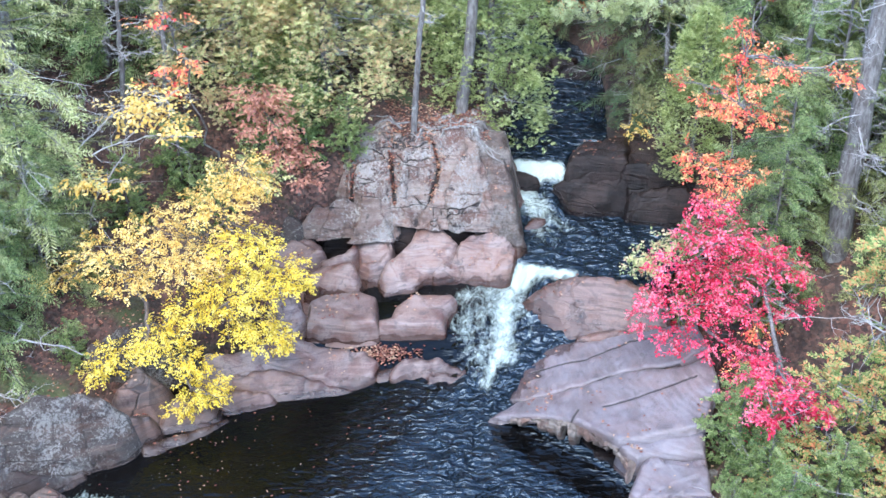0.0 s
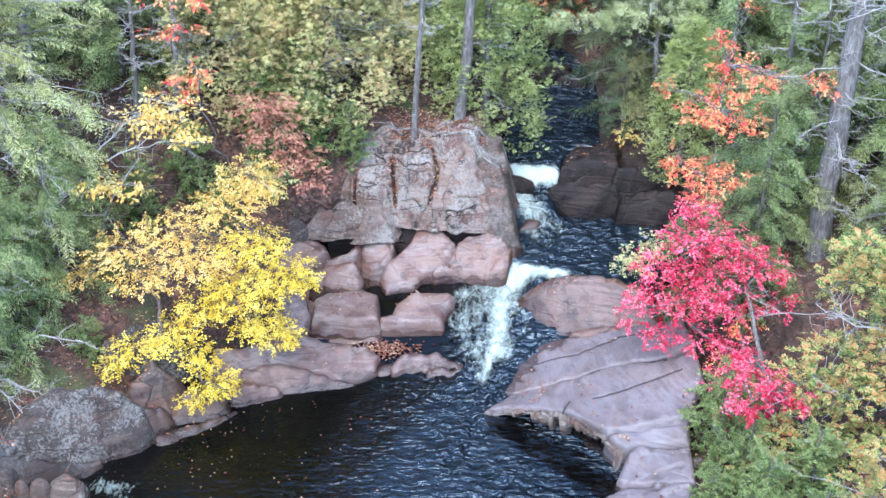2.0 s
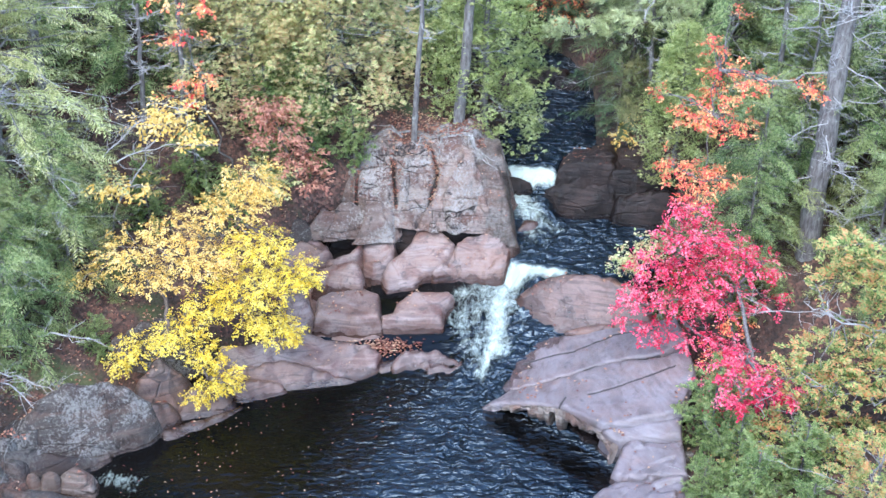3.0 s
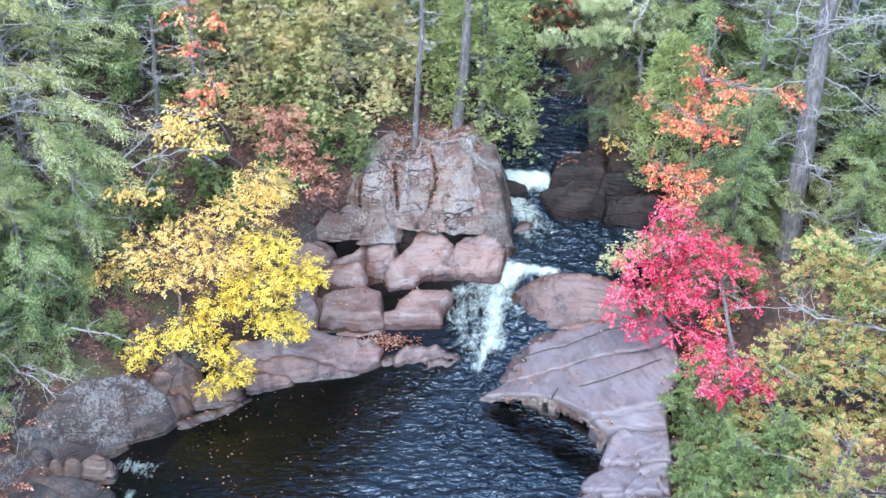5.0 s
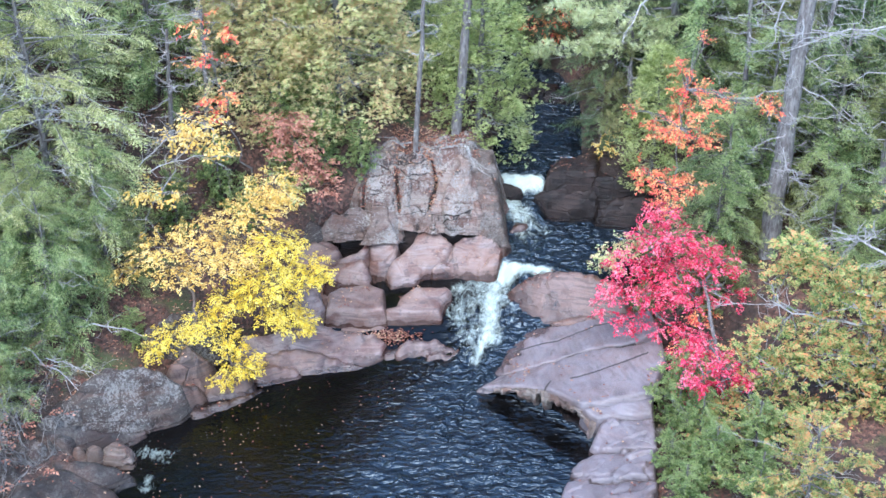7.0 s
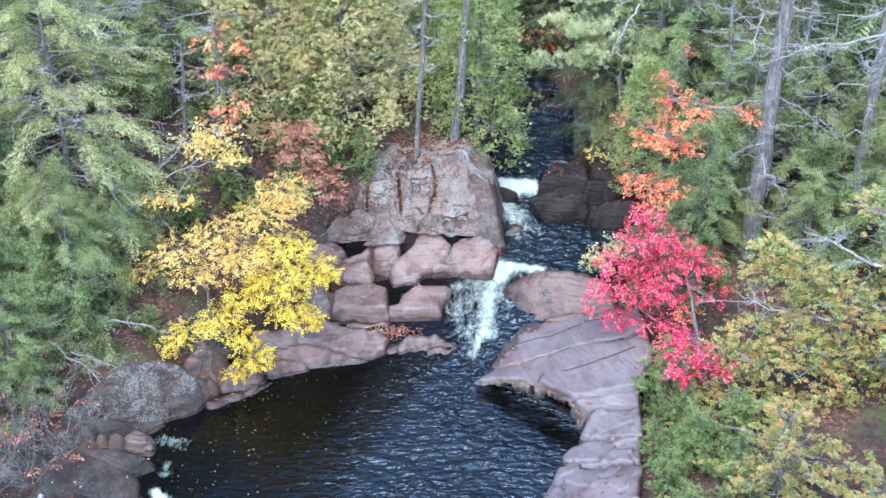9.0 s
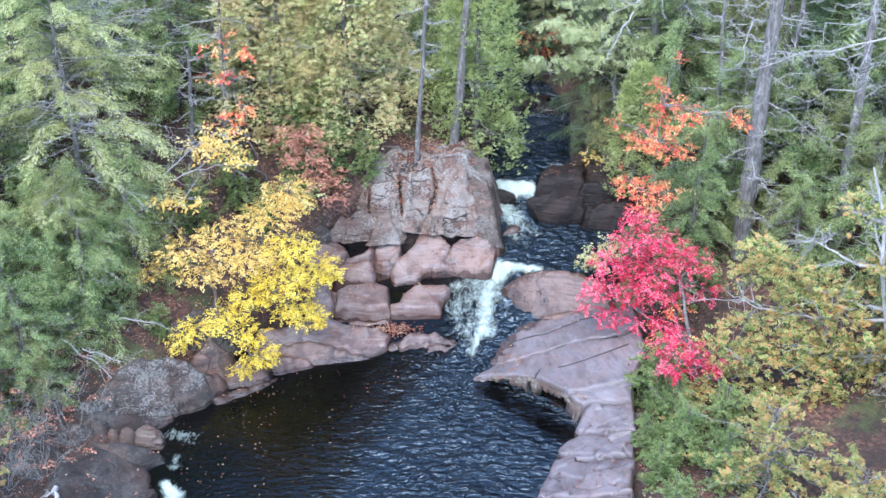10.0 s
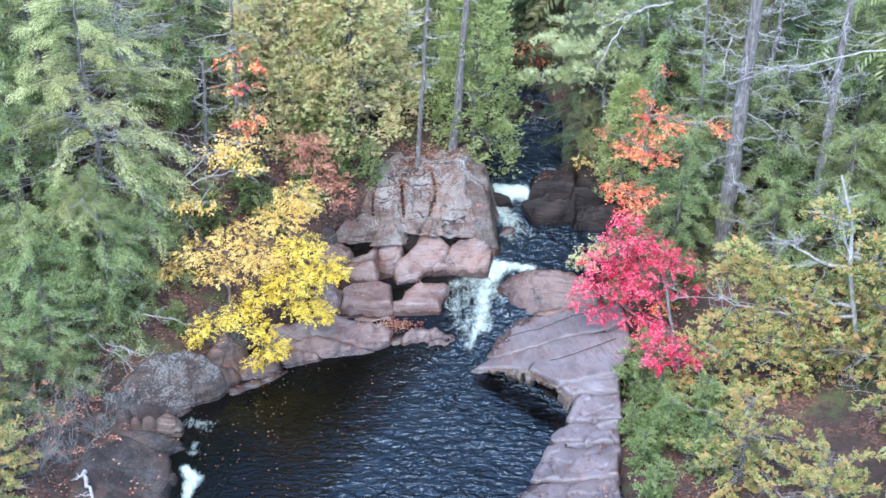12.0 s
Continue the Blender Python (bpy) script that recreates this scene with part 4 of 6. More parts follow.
# left bank by the pool
rock("boulder", [(-5.95, -2.30, 0.80), (-5.72, -2.05, 1.02), (-5.35, -1.88, 1.14), (-5.05, -1.84, 1.16), (-4.55, -1.76, 0.98), (-4.32, -1.79, 0.62), (-4.40, -1.97, 0.40), (-4.88, -2.17, 0.38), (-5.52, -2.42, 0.42), (-5.92, -2.44, 0.58)],
     -0.4, 81, GREY, "large grey lichen-spotted boulder on the bank of the pool", "boulder", edge=0.12, slope=3.0, wob=0.06, dome=0.12, amp=0.07, plate=0.06, size=0.6, flat=0.45, step=0.025)
# darker material than the boulder above puts the bank's shade in the colour
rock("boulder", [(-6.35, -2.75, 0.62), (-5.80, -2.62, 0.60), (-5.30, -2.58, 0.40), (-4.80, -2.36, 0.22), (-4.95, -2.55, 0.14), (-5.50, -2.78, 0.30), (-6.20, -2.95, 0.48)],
     -0.4, 80, EARTHY, "foot of the grey boulder, shade put in its dark colour", "rock ledge", edge=0.08, slope=3.0, wob=0.06, amp=0.05, plate=0.05)
rock("boulder", [(-4.48, -1.80, 0.70), (-4.25, -1.72, 0.78), (-4.04, -1.58, 0.45), (-4.09, -1.64, 0.25), (-4.40, -1.84, 0.28)],
     -0.4, 82, UMBER, "brown boulder wedged behind the grey one", "boulder", edge=0.08, slope=3.0, dome=0.06, amp=0.05, plate=0.04)
rock("boulder", [(-4.50, -1.24, 0.75), (-4.23, -1.02, 0.88), (-3.96, -1.04, 0.62), (-3.96, -1.19, 0.28), (-4.32, -1.42, 0.32), (-4.52, -1.36, 0.52)],
     -0.4, 79, UMBER, "rounded brown boulder on the bank under the yellow tree", "boulder", edge=0.09, slope=3.0, dome=0.08, amp=0.05, plate=0.04)
rock("boulder", [(-5.02, -0.51, 0.98), (-4.61, -0.30, 1.12), (-4.15, -0.25, 1.12), (-3.87, -0.31, 0.98), (-4.00, -0.48, 0.80), (-4.73, -0.54, 0.75)],
     0.2, 83, GREY, "grey lichened boulder under the yellow tree", "boulder", edge=0.10, slope=3.0, dome=0.08, amp=0.05)
rock("boulder", [(-5.28, -2.95, 0.36), (-5.10, -2.84, 0.42), (-4.88, -2.94, 0.36), (-4.85, -3.10, 0.22), (-5.03, -3.13, 0.2), (-5.24, -3.07, 0.24)],
     -0.3, 84, TAN, "rounded tan stone at the water's edge", "stone", edge=0.06, slope=4.5, wob=0.02, dome=0.05, amp=0.02, step=0.02)
rock("boulder", [(-5.52, -3.02, 0.38), (-5.42, -2.97, 0.42), (-5.32, -3.00, 0.40), (-5.34, -3.08, 0.34), (-5.49, -3.10, 0.34)],
     -0.2, 85, TAN, "small blocky tan stone on the bank", "stone", edge=0.03, slope=6, wob=0.01, amp=0.01, step=0.015)
rock("boulder", [(-5.72, -3.02, 0.36), (-5.66, -2.99, 0.38), (-5.61, -3.02, 0.37), (-5.66, -3.06, 0.35)],
     -0.2, 78, TAN, "small tan stone on the bank", "stone", edge=0.03, slope=5, wob=0.01, amp=0.01, step=0.015)
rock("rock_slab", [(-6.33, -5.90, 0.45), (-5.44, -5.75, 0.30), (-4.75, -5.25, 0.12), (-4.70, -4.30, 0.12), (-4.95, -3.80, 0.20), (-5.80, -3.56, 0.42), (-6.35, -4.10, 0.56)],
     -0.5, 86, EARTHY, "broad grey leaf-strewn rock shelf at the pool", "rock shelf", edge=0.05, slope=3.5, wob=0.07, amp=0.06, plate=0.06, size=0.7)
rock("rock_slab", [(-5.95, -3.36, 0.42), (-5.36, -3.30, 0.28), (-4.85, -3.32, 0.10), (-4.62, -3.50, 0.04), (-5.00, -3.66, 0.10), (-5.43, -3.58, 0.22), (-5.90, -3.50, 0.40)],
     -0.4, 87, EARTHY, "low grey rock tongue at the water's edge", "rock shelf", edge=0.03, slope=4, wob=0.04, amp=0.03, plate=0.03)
rock("boulder", [(-7.14, -4.21, 0.70), (-6.65, -4.25, 0.60), (-6.42, -3.91, 0.70), (-6.79, -3.53, 0.90), (-7.23, -3.76, 0.90)],
     0.0, 88, GREY, "weathered grey boulder among bare shrubs", "boulder", edge=0.1, slope=3, amp=0.08, plate=0.08, size=0.3)
rock("boulder", [(-6.52, -3.20, 0.62), (-6.30, -3.05, 0.72), (-6.12, -3.15, 0.66), (-6.15, -3.35, 0.50), (-6.38, -3.42, 0.50)],
     0.0, 77, GREY, "pale weathered stone beside the rock shelf", "stone", edge=0.05, slope=4, amp=0.05, plate=0.08, size=0.2)
rock("rock_slab", [(-1.54, -1.34, -0.03), (-0.99, -1.13, -0.01), (-1.12, -0.75, 0.00), (-1.78, -1.10, -0.03)],
     -0.5, 89, BROWN, "brown submerged shelf just under the water", "rock shelf", edge=0.08, slope=1.5, amp=0.03)
rock("rock_slab", [(-4.10, -1.78, 0.10), (-3.40, -1.42, 0.10), (-3.05, -1.18, 0.06), (-3.40, -1.55, 0.0), (-4.05, -1.95, 0.0)],
     -0.5, 76, UMBER, "low wet shelf strewn with leaves at the waterline", "rock shelf", edge=0.05, slope=2.0, wob=0.05, amp=0.03)

# bedrock that shows in the joints between slabs
def inside(poly, x, y):
    d, odd = 1e9, False
    for (ax, ay, _), (bx, by, _) in zip(poly, np.roll(poly, -1, 0)):
        d = min(d, segment(x, y, (ax, ay), (bx, by))[0])
        if (ay > y) != (by > y) and x < ax + (y - ay) * (bx - ax) / (by - ay):
            odd = not odd
    return -d if odd else d


bx_, by_ = np.arange(-4.9, 4.4, 0.07), np.arange(-3.0, 3.4, 0.07)
bed = []
for y in by_:
    for x in bx_:
        z = -0.8
        for poly in TOPS:
            if abs(x - poly[:, 0].mean()) > 2.6 or abs(y - poly[:, 1].mean()) > 2.2:
                continue
            d = inside(poly, x, y)
            if d < 0.5:
                w = 1 / (np.hypot(poly[:, 0] - x, poly[:, 1] - y) + 0.05) ** 2
                z = max(z, (poly[:, 2] * w).sum() / w.sum() - 0.38 - 2.0 * max(0.0, d - 0.08))
        z += 0.07 * noise.noise(Vector((x * 4, y * 4, 8.0))) + 0.03 * noise.noise(Vector((x * 11, y * 11, 8.0)))
        bed.append((x, y, min(z, 0.85)))
nx, ny = len(bx_), len(by_)
gi = np.arange(nx * ny).reshape(ny, nx)
thing("ground", mesh_of("ground", bed, np.stack([gi[:-1, :-1], gi[:-1, 1:], gi[1:, 1:], gi[1:, :-1]], -1).reshape(-1, 4)), BROWN, "wet brown bedrock in the joints between slabs", "bedrock", kind="structure")

# small stones on the banks
sr = random.Random(64)
for i, (x, y) in enumerate([(-5.75, -2.6), (-5.95, -2.9), (-5.6, -3.05), (-6.2, -2.6), (-6.5, -3.4), (-4.35, -1.35), (-4.0, -1.15), (-3.55, -0.75), (-2.35, 0.35), (3.55, -2.5), (3.5, -1.9), (-2.75, 0.9), (-6.7, -4.2), (-6.1, -2.2)]):
    w, h = sr.uniform(0.08, 0.17), ground_z(x, y)
    rock("stone", [(x - w, y - 0.6 * w, h + w), (x + 0.8 * w, y - 0.8 * w, h + 0.9 * w), (x + w, y + 0.5 * w, h + w), (x - 0.4 * w, y + 0.8 * w, h + 1.1 * w)],
         h - 0.15, 120 + i, (GREY, EARTHY, BROWN)[i % 3], "small weathered stone lying on the leaf-strewn bank", "stone", edge=0.04, slope=3.5, wob=0.02, dome=0.03, amp=0.02)


# ---- foliage and trees ----
rng = np.random.default_rng(5)


def kite(base, tip, half, lift):
    """The four corners of one pointed leaf in the plane of its spray."""
    base, tip = np.array(base, float), np.array(tip, float)
    d = tip - base
    side = np.array([-d[1], d[0], 0])
    side *= half / (np.linalg.norm(side) + 1e-9)
    mid = base + 0.45 * d + np.array([0, 0, lift])
    return [base, mid + side, tip, mid - side]


def spray_cedar(r):
    """A flat fan of scaly branchlets, 0.34 m long."""
    q = []
    for i in range(6):
        s = 0.04 + 0.30 * i / 6
        for sign in (-1, 1):
            a = sign * radians(r.uniform(28, 55))
            L = (0.15 - 0.09 * i / 6) * r.uniform(0.8, 1.25)
            b = (s, sign * 0.004, r.uniform(-0.015, 0.015))
            q.append(kite(b, (b[0] + L * math.cos(a), L * math.sin(a), b[2] + r.uniform(-0.05, 0.035)), 0.026, r.uniform(-0.012, 0.012)))
    return np.array(q)


def spray_hemlock(r):
    """A drooping flat frond of short needled twigs, 0.42 m long."""
    q = []
    for i in range(10):
        s = 0.02 + 0.40 * i / 10
        for sign in (-1, 1):
            a = sign * radians(r.uniform(40, 62))
            L = (0.15 - 0.10 * i / 10) * r.uniform(0.7, 1.25)
            z = -0.35 * s * s + r.uniform(-0.012, 0.012)
            q.append(kite((s, 0, z), (s + L * math.cos(a), L * math.sin(a), z - 0.02 + r.uniform(-0.03, 0.02)), 0.0088, 0.0))
    return np.array(q)


def spray_broad(r):
    """A twig with nine broad leaves, 0.30 m long."""
    q = []
    for i in range(9):
        s = 0.03 + 0.25 * i / 9
        a = (1 if i % 2 else -1) * radians(r.uniform(25, 75))
        L = r.uniform(0.055, 0.09)
        z = r.uniform(-0.03, 0.03)
        q.append(kite((s, 0.01 * math.sin(a), z), (s + L * math.cos(a), L * math.sin(a), z + r.uniform(-0.06, 0.025)), r.uniform(0.018, 0.027), r.uniform(-0.014, 0.014)))
    return np.array(q)


def spray_pine(r):
    """A tuft of long soft needles at a twig's end."""
    q = []
    for i in range(26):
        d = np.array([r.uniform(0.2, 1), r.uniform(-0.9, 0.9), r.uniform(-0.35, 0.8)])
        d *= r.uniform(0.10, 0.16) / np.linalg.norm(d)
        b = np.array([r.uniform(0, 0.12), 0, 0])
        q.append(kite(b, b + d, 0.008, 0.0))
    return np.array(q)


SPRAYS = {"cedar": spray_cedar, "hemlock": spray_hemlock, "broad": spray_broad, "pine": spray_pine}
TEMPLATES = {k: [f(random.Random(i + 3)) for i in range(5)] for k, f in SPRAYS.items()}


def foliage_mesh(name, kind, places, heads, sizes, roll=0.5):
    """One crown: a spray at each place, that points along its head, more or less level."""
    P, H, S = np.array(places), np.array(heads), np.array(sizes)
    H = H / (np.linalg.norm(H, axis=1, keepdims=True) + 1e-9)
    up = np.array([0, 0, 1.0]) + rng.normal(0, roll, H.shape) * np.array([1, 1, 0.3])
    Y = np.cross(up, H)
    Y /= np.linalg.norm(Y, axis=1, keepdims=True) + 1e-9
    Z = np.cross(H, Y)
    M = np.stack([H, Y, Z], 2) * S[:, None, None]
    pick = rng.integers(0, 5, len(P))
    out = []
    for k in range(5):
        m = pick == k
        if m.any():
            t = TEMPLATES[kind][k]
            v = np.einsum("nij,abj->nabi", M[m], t) + P[m][:, None, None, :]
            out.append(v.reshape(-1, 3))
    v = np.vstack(out)
    return mesh_of(name, v, np.arange(len(v)).reshape(-1, 4), smooth=False)


def tubes_mesh(name, paths, sides=6):
    """Round tapered wood: each path is a list of (x, y, z, radius)."""
    V, F, n = [], [], 0
    for path in paths:
        p = np.array(path, float)
        d = np.gradient(p[:, :3], axis=0)
        d /= np.linalg.norm(d, axis=1, keepdims=True) + 1e-9
        ref = np.where(np.abs(d[:, 2:3]) > 0.9, np.array([[1.0, 0, 0]]), np.array([[0, 0, 1.0]]))
        a = np.cross(d, ref)
        a /= np.linalg.norm(a, axis=1, keepdims=True) + 1e-9
        b = np.cross(d, a)
        ang = np.linspace(0, 2 * math.pi, sides, endpoint=False)
        ring = p[:, None, :3] + p[:, None, 3:4] * (np.cos(ang)[None, :, None] * a[:, None] + np.sin(ang)[None, :, None] * b[:, None])
        V.append(ring.reshape(-1, 3))
        for k in range(len(p) - 1):
            for j in range(sides):
                j2 = (j + 1) % sides
                F.append((n + k * sides + j, n + k * sides + j2, n + (k + 1) * sides + j2, n + (k + 1) * sides + j))
        n += len(p) * sides
    return mesh_of(name, np.vstack(V), F)


def wander(start, end, r0, r1, steps=6, sag=0.0, wob=0.06, r=None):
    """A crooked tapered path from start to end."""
    r = r or random
    a, b = np.array(start, float), np.array(end, float)
    L = np.linalg.norm(b - a)
    out = []
    for i in range(steps + 1):
        s = i / steps
        p = a + (b - a) * s + np.array([0, 0, -sag * L * 4 * s * (1 - s)])
        if 0 < i < steps:
            p += np.array([r.gauss(0, 1), r.gauss(0, 1), r.gauss(0, 0.6)]) * wob * L / steps * 1.5
        out.append((*p, r0 + (r1 - r0) * s))
    return out


def twiggy(path, r, count, length, depth=1, radius=0.006):
    """Side twigs along a branch path."""
    out = []
    p = np.array(path)
    for _ in range(count):
        i = r.randrange(1, len(p))
        s = r.random()
        q = p[i - 1, :3] * (1 - s) + p[i, :3] * s
        d = p[-1, :3] - p[0, :3]
        d /= np.linalg.norm(d) + 1e-9
        d = d * 0.7 + np.array([r.gauss(0, 0.6), r.gauss(0, 0.6), r.gauss(0.1, 0.45)])
        d /= np.linalg.norm(d)
        L = length * r.uniform(0.4, 1.1)
        tw = wander(q, q + d * L, radius, radius * 0.4, 4, 0.03, 0.25, r)
        out.append(tw)
        if depth > 0:
            out += twiggy(tw, r, 3, length * 0.5, depth - 1, radius * 0.6)
    return out


def conifer(name, label, kind, leaf, bark, height, spread, seed, low=0.12, branches=80, per=9, size=1.0, droop=0.25, column=0.5, trunk_r=0.09, lean=(0, 0), bare=0, sparse=1.0, tip=0.25, ragged=(0.65, 1.2), tuft=1, puffs=0):
    """A conifer at the origin: trunk with limbs, and a crown of flat sprays on tiered boughs."""
    r = random.Random(seed)
    top = np.array([lean[0], lean[1], height])
    trunk = wander((0, 0, -0.4), top, trunk_r, 0.015, 10, 0, 0.03, r)
    tp = np.array(trunk)
    wood, dead, P, H, S = [trunk], [], [], [], []
    for i in range(branches):
        s = low + (0.985 - low) * ((i + r.random()) / branches)
        root = np.array([np.interp(s, np.linspace(0, 1, len(tp)), tp[:, k]) for k in range(3)])
        a = i * 2.399 + r.gauss(0, 0.4)
        prof = (1 - s) ** column * min(1.0, 0.55 + (s - low) * 3)
        L = spread * prof * r.uniform(*ragged) + 0.12
        rise = r.uniform(-0.05, 0.25) - droop * (1 - s)
        end = root + np.array([math.cos(a) * L, math.sin(a) * L, rise * L])
        br = wander(root, end, max(0.006, 0.02 * L * 0.6), 0.003, 5, -0.05 - 0.25 * droop, 0.12, r)
        wood.append(br)
        bp = np.array(br)[:, :3]
        n = 0 if puffs else max(3, int(per * (0.4 + L / spread) * sparse))
        for k in range(n):
            u = tip + (1 - tip) * (k + r.random()) / n
            q = np.array([np.interp(u, np.linspace(0, 1, len(bp)), bp[:, j]) for j in range(3)])
            out = np.array([math.cos(a), math.sin(a), rise - 0.15])
            side = np.array([-math.sin(a), math.cos(a), 0]) * r.choice((-1, 1)) * r.uniform(0.1, 1.25)
            h = out + side + np.array([0, 0, r.gauss(-0.1, 0.2)])
            for j in range(tuft):
                if tuft > 1:
                    h = np.array([r.gauss(0, 1) + 0.5 * math.cos(a), r.gauss(0, 1) + 0.5 * math.sin(a), r.uniform(-0.3, 0.9)])
                P.append(q - 0.05 * h + np.array([r.gauss(0, 0.03), r.gauss(0, 0.03), r.gauss(0, 0.04)]))
                H.append(h)
                S.append(size * r.uniform(0.7, 1.2) * (0.75 + 0.4 * (1 - s)))
    for i in range(puffs):
        s = low + (1.0 - low) * r.random() ** 0.9
        root = np.array([np.interp(s, np.linspace(0, 1, len(tp)), tp[:, k]) for k in range(3)])
        a = r.uniform(0, 6.283)
        lump = noise.noise(Vector((2.0 * math.cos(a) + seed, 2.0 * math.sin(a), 1.5 * s * height)))
        away = np.array([math.cos(a), math.sin(a), 0.0])
        c = root + away * (spread * (1 - s ** 2.5) ** 0.6 * (1.0 + 0.45 * lump) * (1 - 0.45 * r.random() ** 2.2) + 0.05) + np.array([0, 0, r.gauss(0, 0.08)])
        for j in range(tuft):
            h = away * r.uniform(0.2, 1.0) + np.array([r.gauss(0, 0.6), r.gauss(0, 0.6), r.uniform(-0.35, 0.55)])
            P.append(c + np.array([r.gauss(0, 0.075), r.gauss(0, 0.075), r.gauss(0, 0.05)]))
            H.append(h)
            S.append(size * r.uniform(0.7, 1.2))
    for i in range(bare):
        s = r.uniform(0.1, 0.7)
        root = np.array([np.interp(s, np.linspace(0, 1, len(tp)), tp[:, k]) for k in range(3)])
        a, L = r.uniform(0, 6.28), r.uniform(0.5, 1.3) * spread
        br = wander(root, root + np.array([math.cos(a) * L, math.sin(a) * L, r.uniform(-0.25, 0.15) * L]), 0.010, 0.003, 5, 0.03, 0.15, r)
        dead.append(br)
        dead += twiggy(br, r, 4, 0.35 * L, 1, 0.004)
    root_ob = thing(name, None, None, label, "tree")
    part("trunk", tubes_mesh("trunk", wood, 5 if size < 2 else 4), bark, root_ob)
    if dead:
        part("dead_wood", tubes_mesh("dead_wood", dead, 4), BARK_PALE, root_ob, "bleached bare twigs")["kind"] = "stuff"
    if P:
        part("crown", foliage_mesh("crown", kind, P, H, S), leaf, root_ob)
    return root_ob


def broadleaf(name, label, base, limbs, clumps, leaf, bark, seed, trunk_r=0.05, size=1.0, category="tree", level=0.35, dense=1.0):
    """A broadleaved tree in the world: limbs from the base through given points, and leafy clumps of (x, y, z, rx, ry, rz, sprays[, leaf])."""
    r = random.Random(seed)
    root_ob = thing(name, None, None, label, category)
    wood, first = [], []
    for limb in limbs:
        first.append(len(wood))
        pts = [base] + list(limb)
        prev_r = trunk_r
        for a, b in zip(pts, pts[1:]):
            nr = prev_r * 0.62
            wood.append(wander(a, b, prev_r, nr, 5, 0, 0.12, r))
            prev_r = nr
    main_end = len(wood)
    ends = np.array([w[-1][:3] for w in wood] + [w[3][:3] for w in wood])
    by_leaf = {}
    for cl in clumps:
        x, y, z, rx, ry, rz, n = cl[:7]
        n = int(n * dense)
        lf = cl[7] if len(cl) > 7 else leaf
        P, H, S = by_leaf.setdefault(lf.name, (lf, [], [], []))[1:]
        c = np.array([x, y, z])
        near = ends[np.argmin(((ends - c) ** 2).sum(1))]
        for k in range(max(3, n // 14)):
            d = np.array([r.gauss(0, 0.45) * rx, r.gauss(0, 0.45) * ry, r.gauss(0, 0.45) * rz])
            wood.append(wander(near, c + d, 0.011, 0.003, 5, -0.04, 0.2, r))
        for k in range(n):
            u = np.array([r.gauss(0, 1), r.gauss(0, 1), r.gauss(0, 1)])
            u *= (r.random() ** 0.45) / np.linalg.norm(u)
            tier = round(u[2] * 4) / 4 + r.gauss(0, 0.05)
            u[2] = 0.6 * tier + 0.4 * u[2]
            q = c + u * np.array([rx, ry, rz])
            h = np.array([u[0] * rx + r.gauss(0, 0.25), u[1] * ry + r.gauss(0, 0.25), r.gauss(-0.08, 0.12)])
            if np.linalg.norm(h[:2]) < 0.05:
                h[0] += 0.2
            P.append(q)
            H.append(h)
            S.append(size * r.uniform(0.75, 1.2))
    first.append(main_end)
    stem = part("trunk", tubes_mesh("trunk", wood[:first[1]] + wood[main_end:], 5), bark, root_ob)
    for a, b in zip(first[1:-1], first[2:]):
        part("limb", tubes_mesh("limb", wood[a:b], 6), bark, stem)
    for lf, P, H, S in by_leaf.values():
        part("crown", foliage_mesh("crown", "broad", P, H, S, level), lf, root_ob, lf.name.replace("_", " ") if len(by_leaf) > 1 else "")
    return root_ob


def stand(ob, x, y, turn=0.0, scale=1.0, z=None, dip=0.0):
    z = ground_z(x, y) if z is None else z
    return Matrix.Translation((x, y, z - dip)) @ pose(0, 0, 0, 0, 0, turn) @ Matrix.Diagonal((scale, scale, scale, 1))


def plant(ob, spots, label="", group=""):
    """Stands the built tree at the first spot and copies of it at the others: (x, y, turn, scale)."""
    for i, (x, y, turn, sc) in enumerate(spots):
        m = stand(ob, x, y, turn, sc)
        if i == 0:
            ob.matrix_world = m
            if group:
                ob["group"] = group
        else:
            copy_thing(ob, m)


# left bank: a pale hemlock, lower ones below and behind it
hemlock_a = conifer("hemlock_tree", "tall pale green hemlock with drooping feathery boughs", "hemlock", HEM_PALE, BARK_GREY, 6.0, 2.4, 101, low=0.06, branches=120, per=20, size=1.0, bare=44, ragged=(0.45, 1.3))
plant(hemlock_a, [(-6.9, 1.3, 20, 1.0)])
hemlock_b = conifer("hemlock_tree", "green hemlock with layered level boughs", "hemlock", HEM, BARK_GREY, 5.4, 1.9, 102, low=0.06, branches=90, per=16, size=1.15, bare=18, ragged=(0.5, 1.3))
plant(hemlock_b, [(-8.5, 3.4, 200, 1.0), (-5.6, 4.4, 40, 0.9), (5.0, 4.4, 90, 0.8), (8.6, 2.2, 60, 0.8), (-9.4, 0.2, 140, 0.95)], group="hemlocks on the banks")
hemlock_s = conifer("hemlock_tree", "young green hemlock with level boughs", "hemlock", HEM, BARK_GREY, 2.9, 1.15, 104, low=0.04, branches=64, per=14, size=0.8, trunk_r=0.04, bare=9)
